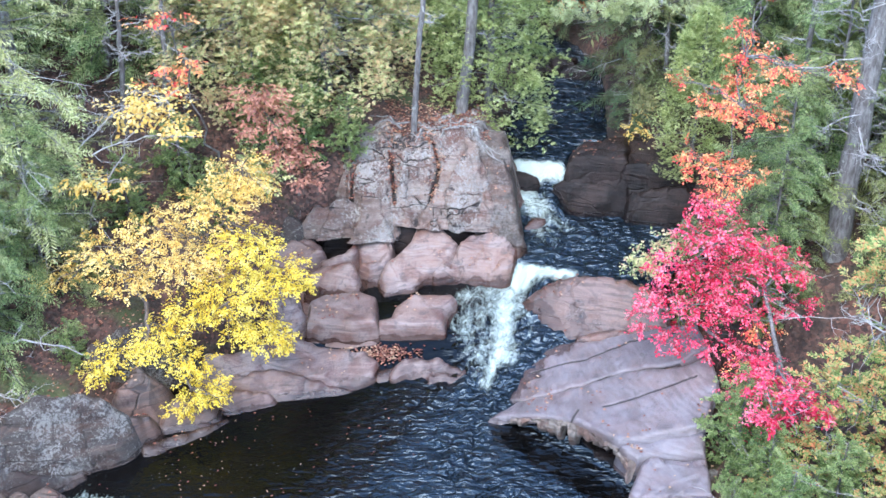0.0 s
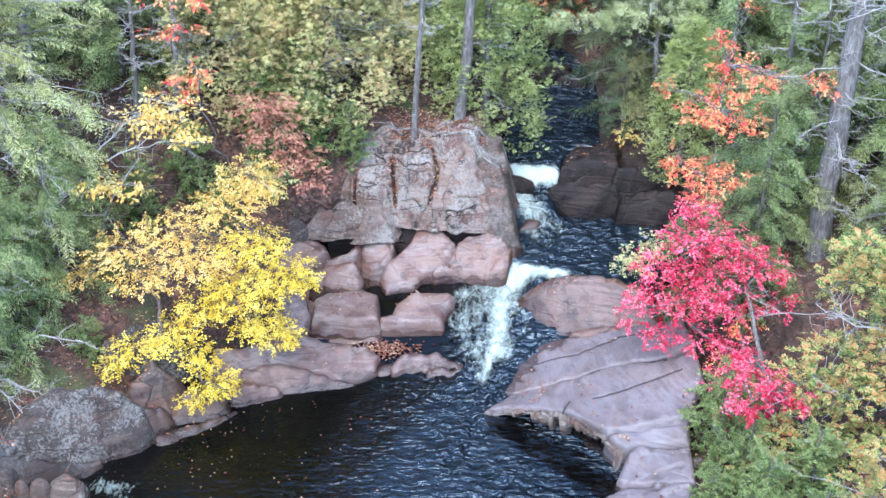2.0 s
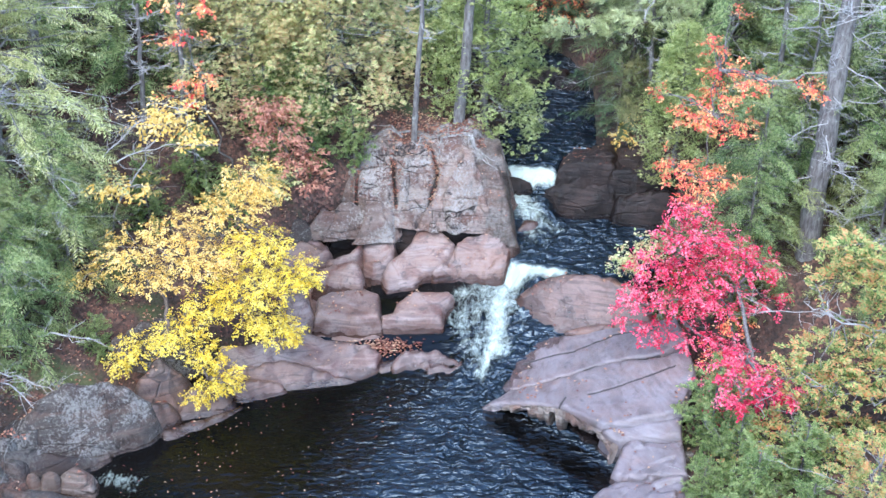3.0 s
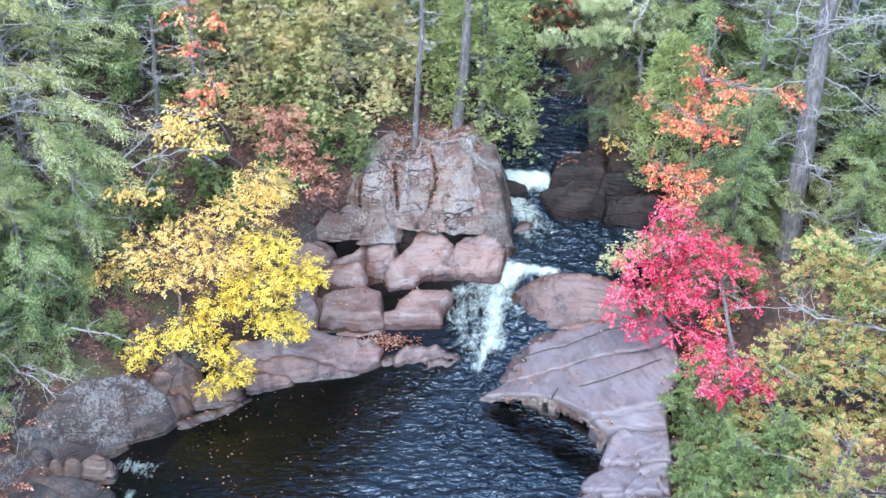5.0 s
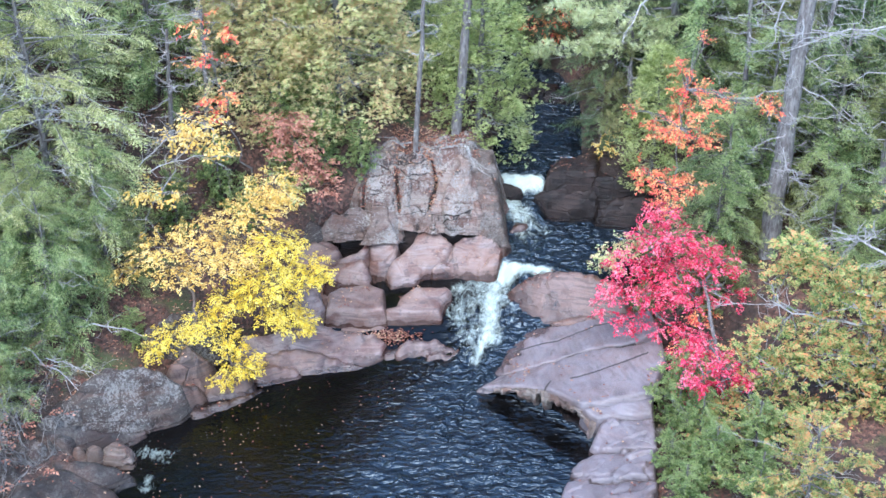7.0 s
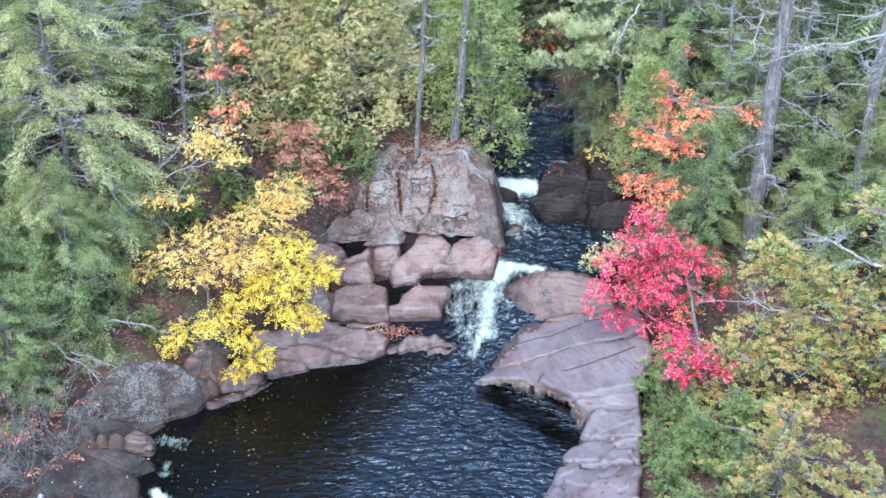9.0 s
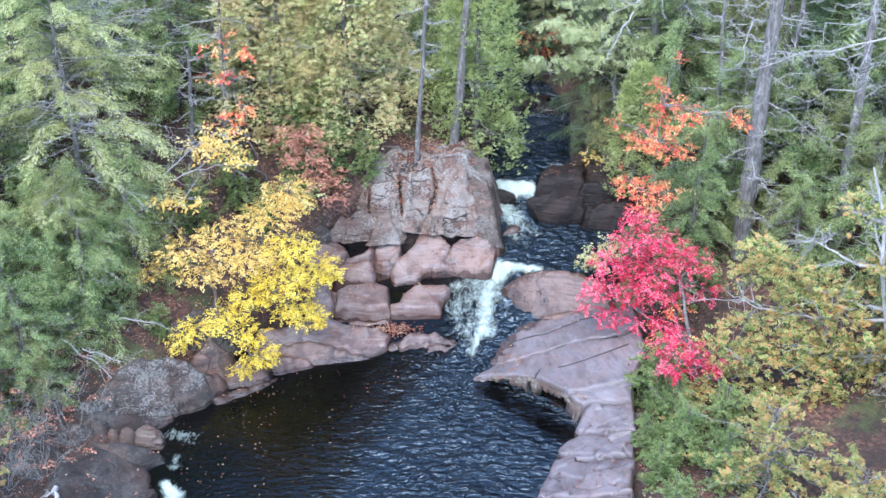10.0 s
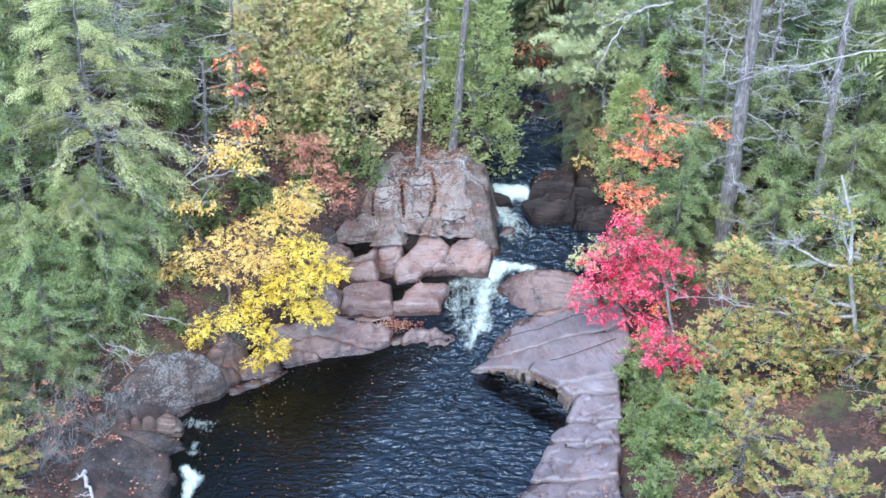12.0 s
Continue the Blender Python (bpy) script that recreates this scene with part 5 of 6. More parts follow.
plant(hemlock_s, [(-6.5, -0.6, 70, 1.0), (-7.7, -1.3, 10, 1.1), (-5.9, 0.6, 33, 0.9), (-6.9, -0.1, 99, 1.0), (5.1, 1.5, 190, 1.0), (7.0, 1.8, 110, 1.2), (8.0, 0.2, 30, 1.1), (4.9, 0.9, 220, 0.75), (9.2, -1.2, 10, 1.1), (6.7, 0.2, 300, 0.8),
                  (-8.4, 0.9, 200, 1.3), (-7.2, -2.3, 160, 0.8), (-7.9, -3.2, 260, 0.9), (5.9, 2.2, 50, 1.2)], group="young hemlocks")
# needle colour darkened to carry the shade among these hemlocks
hemlock_c = conifer("hemlock_tree", "hemlock over the upper pool, shade put in its dark needles", "hemlock", HEM_DARK, BARK_DARK, 5.0, 1.4, 103, low=0.10, branches=70, per=7, size=1.5, bare=8)
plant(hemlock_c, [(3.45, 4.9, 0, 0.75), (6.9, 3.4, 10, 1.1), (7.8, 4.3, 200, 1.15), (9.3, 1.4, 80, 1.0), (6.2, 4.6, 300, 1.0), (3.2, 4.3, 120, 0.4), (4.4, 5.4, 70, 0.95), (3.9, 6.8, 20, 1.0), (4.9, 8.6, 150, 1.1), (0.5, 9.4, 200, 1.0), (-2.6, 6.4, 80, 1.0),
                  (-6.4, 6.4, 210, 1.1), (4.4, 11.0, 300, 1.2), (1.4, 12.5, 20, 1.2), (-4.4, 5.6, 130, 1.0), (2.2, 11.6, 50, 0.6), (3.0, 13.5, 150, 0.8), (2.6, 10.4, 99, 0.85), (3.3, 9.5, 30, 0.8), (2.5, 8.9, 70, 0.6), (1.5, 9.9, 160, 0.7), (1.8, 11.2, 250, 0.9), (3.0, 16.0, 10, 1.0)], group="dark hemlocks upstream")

# cedars above the outcrop
cedar_a = conifer("cedar_tree", "broad yellow-green cedar above the outcrop", "cedar", CEDAR, BARK_GREY, 5.2, 1.4, 111, low=0.06, branches=90, size=0.31, droop=0.25, column=0.3, trunk_r=0.11, tuft=9, bare=22, ragged=(0.6, 0.95), puffs=2000)
plant(cedar_a, [(-1.95, 4.2, 0, 1.0), (-3.3, 4.2, 100, 0.95), (-2.5, 5.4, 200, 1.05)], group="yellow-green cedars")
cedar_b = conifer("cedar_tree", "green cedar leaning over the upper pool", "cedar", CEDAR_GREEN, BARK_GREY, 5.2, 1.05, 112, low=0.05, branches=80, size=0.31, droop=0.3, column=0.3, trunk_r=0.10, tuft=9, bare=14, ragged=(0.6, 0.95), puffs=1400)
plant(cedar_b, [(0.80, 4.25, 30, 0.88), (0.2, 6.4, 170, 1.0), (4.1, 3.3, 0, 0.6), (5.9, 2.9, 140, 0.6)], group="green cedars")
cedar_c = conifer("cedar_tree", "low green cedar at the edge of the ledge", "cedar", CEDAR_DEEP, BARK_GREY, 1.9, 0.65, 113, low=0.02, branches=70, per=6, size=0.38, droop=0.05, column=0.22, trunk_r=0.03, ragged=(0.35, 1.3), tuft=4)
plant(cedar_c, [(3.85, -2.4, 0, 0.75), (4.05, -3.1, 80, 0.8), (4.1, -3.9, 220, 0.8), (4.0, -1.7, 20, 0.55), (3.55, -3.5, 140, 0.55), (3.6, -4.4, 60, 0.6), (3.7, -5.3, 10, 0.7), (4.6, -4.6, 90, 0.8), (4.8, -3.5, 30, 0.8), (3.75, 0.9, 100, 0.6), (-2.2, 2.95, 30, 0.85), (-1.5, 2.95, 200, 0.7), (-2.9, 2.6, 130, 0.8),
                (0.85, 3.3, 60, 0.6), (-5.3, -0.5, 40, 0.5), (2.55, 4.3, 10, 0.35), (-3.6, 2.2, 40, 0.7), (-3.0, 3.3, 77, 0.95), (-4.2, 2.7, 10, 0.9), (-2.4, 3.5, 140, 1.0), (-4.9, 1.9, 60, 0.8), (4.6, 0.3, 30, 0.9), (3.9, 1.8, 200, 0.8)], group="low cedars")
cedar_d = conifer("cedar_tree", "yellow-green cedar with orange browned tips above the ledges", "cedar", CEDAR_GOLD, BARK_GREY, 2.5, 1.5, 114, low=0.06, branches=60, per=6, size=0.46, droop=0.0, column=0.2, trunk_r=0.04, bare=26, tip=0.35, ragged=(0.3, 1.3), tuft=7)
plant(cedar_d, [(8.6, -4.2, 140, 0.9), (-7.5, -5.4, 200, 0.75), (-8.0, -3.9, 20, 0.6), (8.2, -2.6, 30, 1.0), (5.2, -4.9, 100, 0.8), (8.8, -5.0, 180, 0.9), (6.1, -6.4, 220, 0.8)], group="browning cedars")

def spread_cedar():
    """The big half-bare cedar on the bank: a crooked bleached trunk, long limbs that reach over the ledge, and flat clumps of sprays at their ends."""
    r = random.Random(410)
    ob = thing("cedar_tree", None, None, "half-bare cedar with bleached limbs and browning yellow-green sprays", "tree")
    stem = [(8.18, -2.7, -2.36), (8.08, -2.6, -0.89), (7.88, -2.5, 0.16), (7.89, -2.45, 0.93), (7.62, -2.35, 2.16), (7.39, -2.3, 3.11), (7.3, -2.2, 4.0), (6.98, -2.1, 4.96)]
    wood = [(*p, 0.075 - 0.055 * i / (len(stem) - 1)) for i, p in enumerate(stem)]
    trunk = part("trunk", tubes_mesh("trunk", [wood], 9), BARK_PALE, ob, "bleached grey trunk")
    ends = []
    for root, tip in [((7.39, -2.3, 3.11), (6.17, -2.2, 3.71)), ((7.62, -2.35, 2.16), (5.05, -2.4, 2.67)), ((7.58, -2.34, 2.34), (6.41, -2.2, 2.74)), ((7.73, -2.39, 1.67), (5.85, -2.7, 1.91)), ((7.78, -2.41, 1.42), (4.76, -2.6, 1.68)), ((7.86, -2.44, 1.05), (5.37, -2.9, 0.89)), ((7.88, -2.45, 0.99), (5.82, -3.1, 0.32)), ((7.88, -2.48, 0.55), (4.77, -3.0, 0.51)), ((7.98, -2.55, -0.36), (6.47, -3.2, -0.35)), ((8.13, -2.65, -1.59), (4.89, -3.3, -0.61)), ((8.13, -2.65, -1.59), (5.49, -3.5, -1.1)), ((7.91, -2.51, 0.03), (4.35, -3.2, 0.13)), ((7.38, -2.29, 3.22), (7.01, -2.0, 4.68)), ((7.36, -2.26, 3.44), (8.0, -2.1, 3.16)), ((7.88, -2.48, 0.55), (7.0, -2.9, 0.46)), ((7.73, -2.39, 1.67), (8.5, -2.4, 1.16)), ((7.88, -2.48, 0.42), (8.72, -2.6, 0.24)), ((7.3, -2.2, 4.0), (6.64, -2.0, 4.23)), ((8.03, -2.58, -0.63), (6.72, -3.3, -1.12)), ((7.9, -2.55, -0.01), (6.48, -2.9, 0.76)), ((7.94, -2.6, -0.32), (6.39, -3.1, -0.02)), ((8.01, -2.6, -0.74), (6.82, -3.2, -0.92)), ((7.88, -2.5, 0.43), (7.11, -3.0, -0.39)), ((7.96, -2.6, -0.46), (7.18, -2.8, 0.81)), ((8.11, -2.65, -1.13), (7.3, -3.3, -1.41)), ((7.85, -2.5, 0.57), (8.44, -2.8, -0.29))]:
        br = wander(root, tip, 0.038, 0.010, 10, 0.07, 0.18, r)
        far = float(np.linalg.norm(np.array(tip) - np.array(root)))
        ends += [np.array(q[:3]) for q in br[3:]]
        part("limb", tubes_mesh("limb", [br] + twiggy(br, r, 11, 0.36 * far, 1, 0.012), 5), BARK_PALE, trunk, "bleached bare limb")
    P, H, S, twigs = [], [], [], []
    for c in [(5.42, -2.1, 3.41), (5.79, -2.2, 3.17), (5.35, -2.2, 3.05), (6.4, -2.2, 2.81), (6.1, -2.3, 2.56), (6.67, -2.3, 2.56), (5.2, -2.5, 2.08), (5.81, -2.5, 2.14), (4.81, -2.6, 1.71), (5.42, -2.7, 1.65), (6.0, -2.7, 1.91), (6.69, -2.5, 1.76), (7.09, -2.5, 1.24), (6.25, -2.8, 1.47), (5.04, -2.8, 1.21), (5.79, -2.9, 0.89), (5.27, -3.0, 0.71), (4.67, -3.0, 0.44), (6.02, -3.0, 0.57), (4.43, -2.9, 0.9), (4.99, -3.2, 0.06), (5.64, -3.2, -0.07), (6.26, -3.1, 0.18), (4.7, -3.3, -0.33), (5.49, -3.1, 0.39), (4.36, -3.2, 0.07), (6.02, -3.2, -0.21), (7.46, -2.2, 3.17), (7.9, -2.1, 3.46), (8.03, -2.4, 1.68), (7.66, -2.5, 0.97), (8.29, -2.6, 0.24), (8.3, -2.9, -1.2), (8.62, -2.8, -0.71), (6.95, -2.0, 4.17), (8.22, -2.3, 2.25), (6.62, -2.9, 0.89), (6.86, -2.4, 2.2), (7.34, -2.5, 1.63), (6.63, -3.3, -0.55), (6.05, -3.4, -0.74), (8.64, -3.0, -1.7), (5.04, -3.4, -0.73)]:
        c = np.array(c)
        near = min(ends, key=lambda e: float(((e - c) ** 2).sum()))
        for k in range(5):
            q = c + np.array([r.gauss(0, 0.16), r.gauss(0, 0.16), r.gauss(0, 0.05)])
            twigs.append(wander(near, q, 0.009, 0.003, 5, 0.0, 0.2, r))
        for k in range(120):
            u = np.array([r.gauss(0, 0.21), r.gauss(0, 0.21), 0.0])
            u[2] = r.gauss(0, 0.06) + 0.10 - 1.2 * (u[0] ** 2 + u[1] ** 2)
            P.append(c + u)
            H.append((u[0] + r.gauss(0, 0.12), u[1] + r.gauss(0, 0.12), r.uniform(-0.02, 0.12)))
            S.append(r.uniform(0.36, 0.58))
    part("fine_wood", tubes_mesh("fine_wood", twigs, 4), BARK_TWIG, ob)["kind"] = "stuff"
    part("crown", foliage_mesh("crown", "cedar", P, H, S, 0.7), CEDAR_GOLD, ob)


spread_cedar()


# ---- bare trunks and dead wood ----
def snag(name, label, base, top, radius, seed, branches=22, reach=1.1, low=0.2, bark=BARK_GREY, category="tree", wave=0.02):
    """A bare trunk with dead whitish side branches."""
    r = random.Random(seed)
    root_ob = thing(name, None, None, label, category)
    root_ob.location = base
    up = np.array(top) - np.array(base)
    trunk = wander((0, 0, -0.4), up, radius, radius * 0.45, 12, 0, wave, r)
    stem = part("trunk", tubes_mesh("trunk", [trunk], 10), bark, root_ob)
    tp = np.array(trunk)
    for i in range(branches):
        s = low + (0.98 - low) * (i + r.random()) / branches
        root = np.array([np.interp(s, np.linspace(0, 1, len(tp)), tp[:, k]) for k in range(3)])
        a, L = i * 2.4 + r.gauss(0, 0.5), reach * r.uniform(0.4, 1.15)
        br = wander(root, root + np.array([math.cos(a) * L, math.sin(a) * L, r.uniform(-0.3, 0.2) * L]), 0.012, 0.004, 6, 0.03, 0.2, r)
        part("dead_branch", tubes_mesh("dead_branch", [br] + twiggy(br, r, 7, 0.4 * L, 1, 0.0045), 4), BARK_PALE, stem, "bleached dead branch")
    return root_ob


snag("pine_tree", "tall grey pine trunk with bare dead branches", (5.90, 1.02, 1.15), (6.06, 1.50, 8.20), 0.20, 201, 46, 1.3, 0.2)
snag("spruce_tree", "thin grey trunk behind the pine", (6.75, 2.51, 1.90), (6.94, 2.60, 7.86), 0.07, 202, 30, 0.9)
snag("spruce_tree", "grey leaning trunk with whitish dead branches", (7.57, 0.55, 1.40), (7.87, 1.60, 8.37), 0.12, 203, 44, 1.4)
snag("spruce_tree", "slim grey trunk above the outcrop with dead twigs", (-0.48, 3.09, 2.65), (-0.12, 3.10, 7.72), 0.055, 204, 22, 0.55, 0.35)
snag("cedar_tree", "grey fluted cedar trunk above the outcrop", (0.30, 3.55, 2.75), (0.71, 3.60, 7.56), 0.11, 205, 8, 0.5)
snag("spruce_tree", "dead grey spruce with white bare branches", (-6.55, 2.60, 3.26), (-6.45, 2.60, 7.46), 0.11, 206, 46, 1.2, 0.45)
snag("spruce_tree", "slim pale trunk among hemlocks on the far bank", (-5.16, 3.20, 2.41), (-4.94, 3.20, 4.85), 0.06, 207, 18, 0.6)
snag("spruce_tree", "slim dead spruce with bare grey twigs in the hemlocks", (-4.46, 3.40, 2.71), (-4.23, 3.40, 7.64), 0.05, 212, 34, 0.8, 0.15)
snag("spruce_tree", "slim dead spruce with bare grey twigs in the hemlocks", (5.57, 2.60, 3.24), (5.29, 2.60, 7.86), 0.05, 213, 30, 0.8, 0.15)
snag("spruce_tree", "pale slim trunk above the dark pool", (3.78, 4.40, 2.51), (3.67, 4.40, 4.58), 0.05, 209, 14, 0.5)


def branch(label, a, b, radius, seed, twigs=7, name="dead_branch"):
    r = random.Random(seed)
    br = wander(a, b, radius, radius * 0.3, 8, -0.06, 0.14, r)
    L = float(np.linalg.norm(np.array(b) - np.array(a)))
    thing(name, tubes_mesh(name, [br] + twiggy(br, r, twigs, 0.35 * L, 1, radius * 0.4), 5), BARK_PALE, label, "branch")


branch("white dead branch hanging from a pine", (3.92, 4.00, 5.27), (3.37, 3.40, 4.47), 0.025, 221, 4)
branch("white dead branch hanging from a pine", (4.87, 3.60, 5.95), (3.30, 3.40, 5.35), 0.02, 226, 8)
branch("broken pale branch hanging beside the pine trunk", (5.65, 1.40, 6.08), (5.50, 1.30, 5.22), 0.02, 222, 3)
branch("bare pale branch reaching across the pine", (8.51, 1.00, 5.96), (5.64, 1.10, 5.22), 0.022, 223, 10)
branch("bare whitish branch in front of the red maple", (6.42, -0.90, 1.39), (4.51, -1.00, 1.63), 0.012, 225, 8)
branch("bleached fallen branch over the grey boulder", (-6.76, -1.60, 1.25), (-5.25, -2.20, 0.19), 0.014, 230, 12)
branch("bleached fallen branch over the grey boulder", (-6.40, -1.70, 1.10), (-5.18, -1.90, 0.58), 0.012, 231, 12)
branch("crooked pale branch above the leaf litter", (-6.98, -0.80, 0.89), (-6.05, -0.60, 0.63), 0.022, 232, 4)
branch("pale bough in the hemlock", (-7.26, 0.60, 4.09), (-6.02, 0.80, 4.19), 0.012, 233, 6)
branch("pale bough in the hemlock", (-6.81, 0.30, 3.58), (-5.53, 0.10, 3.27), 0.011, 234, 9)
branch("bare grey boughs above the yellow tree", (-4.90, 0.60, 3.31), (-3.33, 0.80, 3.51), 0.011, 235, 9)
branch("bare grey boughs above the yellow tree", (-5.10, 0.70, 3.36), (-4.12, 0.90, 4.09), 0.011, 236, 7)


branch("short pale log lying on the rock shelf", (-6.12, -4.76, 0.60), (-5.77, -5.62, 0.50), 0.05, 237, 2, "fallen_log")
branch("bleached fallen branch on the leaf litter", (-6.13, -0.80, 1.10), (-5.00, -0.95, 1.00), 0.02, 238, 4)


def bare_shrub(base, height, seed, leaf=None):
    r = random.Random(seed)
    wood, P, H, S = [], [], [], []
    for i in range(11):
        a = r.uniform(0, 6.28)
        end = (math.cos(a) * height * 0.7, math.sin(a) * height * 0.7, height * r.uniform(0.6, 1.1))
        st = wander((0, 0, -0.1), end, 0.009, 0.003, 6, 0, 0.15, r)
        wood.append(st)
        wood += twiggy(st, r, 5, 0.4 * height, 1, 0.0035)
        for k in range(1):
            P.append(np.array(st[r.randrange(3, 7)][:3]) + np.array([r.gauss(0, 0.12) for _ in range(3)]))
            H.append((r.gauss(0, 1), r.gauss(0, 1), 0))
            S.append(r.uniform(0.6, 0.9))
    ob = thing("shrub", None, None, "leafless grey shrub with a few russet leaves", "shrub", "bare shrubs")
    ob.location = base
    part("stem", tubes_mesh("stem", wood, 4), BARK_TWIG, ob)
    part("foliage", foliage_mesh("foliage", "broad", P, H, S), leaf or RUSSET, ob)


for i, b in enumerate([(-7.78, -2.41, 1.20), (-6.99, -3.49, 1.00), (-8.20, -1.22, 1.40), (-7.51, -4.11, 1.00), (-6.68, -2.58, 1.20), (-6.94, -4.70, 1.00), (-7.23, -1.69, 1.20), (-6.22, -3.37, 0.90), (-7.37, -2.79, 1.10), (-7.74, -3.29, 1.10), (-6.49, -4.30, 0.90)]):
    bare_shrub((b[0], b[1], ground_z(b[0], b[1])), 1.0, 240 + i)

# ---- autumn trees ----
yb = (-4.13, -0.82, 0.90)
broadleaf("yellow_tree", "small bright yellow beech leaning out over the pool", yb,
          [[(-3.73, -0.30, 1.45), (-3.02, 0.00, 2.58), (-2.75, 0.20, 3.31)], [(-3.52, -0.60, 1.20), (-2.74, -0.50, 1.80), (-2.09, -0.50, 1.91)], [(-4.23, -0.20, 1.38), (-4.88, 0.10, 1.98)],
           [(-3.80, -0.80, 0.89), (-3.49, -1.20, 0.60)], [(-4.38, -0.70, 0.93), (-4.88, -0.90, 0.73)]],
          [(*(-2.80, 0.20, 3.26), 0.42, 0.4, 0.28, 85, BUFF), (*(-3.18, 0.00, 2.85), 0.55, 0.5, 0.24, 124, BUFF), (*(-2.53, 0.10, 3.10), 0.3, 0.3, 0.20, 46, BUFF),
           (*(-3.96, 0.00, 2.47), 0.5, 0.5, 0.22, 93, BUFF), (*(-4.82, 0.10, 2.09), 0.5, 0.5, 0.18, 85, BUFF), (*(-5.58, 0.20, 1.58), 0.4, 0.4, 0.16, 54, BUFF),
           (*(-4.37, -0.20, 1.83), 0.6, 0.5, 0.18, 85, BUFF), (*(-3.47, -0.30, 2.22), 0.6, 0.5, 0.28, 139, BUFF), (*(-2.71, -0.30, 2.44), 0.5, 0.45, 0.24, 116),
           (*(-2.83, -0.50, 1.80), 0.65, 0.5, 0.28, 186), (*(-2.26, -0.50, 2.02), 0.5, 0.4, 0.18, 108), (*(-1.95, -0.50, 1.91), 0.2, 0.2, 0.08, 24),
           (*(-2.66, -0.70, 1.27), 0.42, 0.4, 0.24, 108), (*(-2.30, -0.70, 1.10), 0.22, 0.25, 0.20, 46), (*(-3.40, -0.60, 1.54), 0.45, 0.4, 0.18, 77), (*(-3.87, -0.70, 1.27), 0.45, 0.4, 0.16, 62),
           (*(-4.57, -0.90, 0.96), 0.38, 0.35, 0.13, 55), (*(-4.04, -0.90, 1.13), 0.3, 0.3, 0.11, 40), (*(-4.89, -0.90, 0.64), 0.2, 0.2, 0.10, 24),
           (*(-3.53, -1.00, 0.92), 0.3, 0.3, 0.20, 62), (*(-3.30, -1.20, 0.60), 0.35, 0.3, 0.20, 77), (*(-3.66, -1.20, 0.26), 0.2, 0.2, 0.14, 31)],
          YELLOW, BARK_DARK, 301, 0.045, 0.56, level=0.2, dense=1.6)
broadleaf("birch_tree", "thin birch with sparse buff yellow leaves", (-5.48, 1.28, 1.60),
          [[(-4.85, 0.90, 2.72), (-4.18, 1.00, 3.73), (-3.69, 1.10, 4.09)]],
          [(*(-4.06, 1.00, 3.99), 0.4, 0.35, 0.2, 34), (*(-3.77, 1.00, 3.62), 0.28, 0.3, 0.22, 26), (*(-4.46, 1.00, 3.78), 0.25, 0.3, 0.12, 16), (*(-5.10, 0.80, 2.83), 0.3, 0.3, 0.14, 22), (*(-4.64, 0.80, 2.77), 0.3, 0.3, 0.12, 18)],
          BUFF, BARK_PALE, 302, 0.025)
broadleaf("maple_sapling", "slender maple with sparse coral red leaves", (-3.64, 2.59, 1.90),
          [[(-3.67, 2.20, 3.13), (-3.94, 2.20, 4.42), (-4.12, 2.30, 5.50)]],
          [(*(-4.23, 2.30, 5.35), 0.3, 0.3, 0.15, 9), (*(-3.73, 2.30, 5.20), 0.3, 0.3, 0.15, 8), (*(-4.10, 2.20, 4.68), 0.4, 0.3, 0.15, 12), (*(-3.81, 2.10, 4.05), 0.35, 0.3, 0.10, 15), (*(-4.07, 2.00, 3.72), 0.25, 0.3, 0.1, 8)],
          ORANGE, BARK_GREY, 303, 0.022)
broadleaf("russet_tree", "russet brown small tree above the outcrop", (-2.23, 1.95, 1.90),
          [[(-2.47, 1.90, 2.73), (-2.83, 2.10, 3.51)]],
          [(*(-2.83, 2.10, 3.56), 0.35, 0.35, 0.22, 55), (*(-2.65, 2.00, 3.18), 0.38, 0.35, 0.25, 65), (*(-2.32, 1.90, 2.78), 0.32, 0.3, 0.25, 55), (*(-2.08, 1.80, 2.38), 0.2, 0.25, 0.2, 26), (*(-2.72, 1.70, 2.44), 0.3, 0.3, 0.2, 36, CEDAR)],
          RUSSET, BARK_DARK, 304, 0.03)
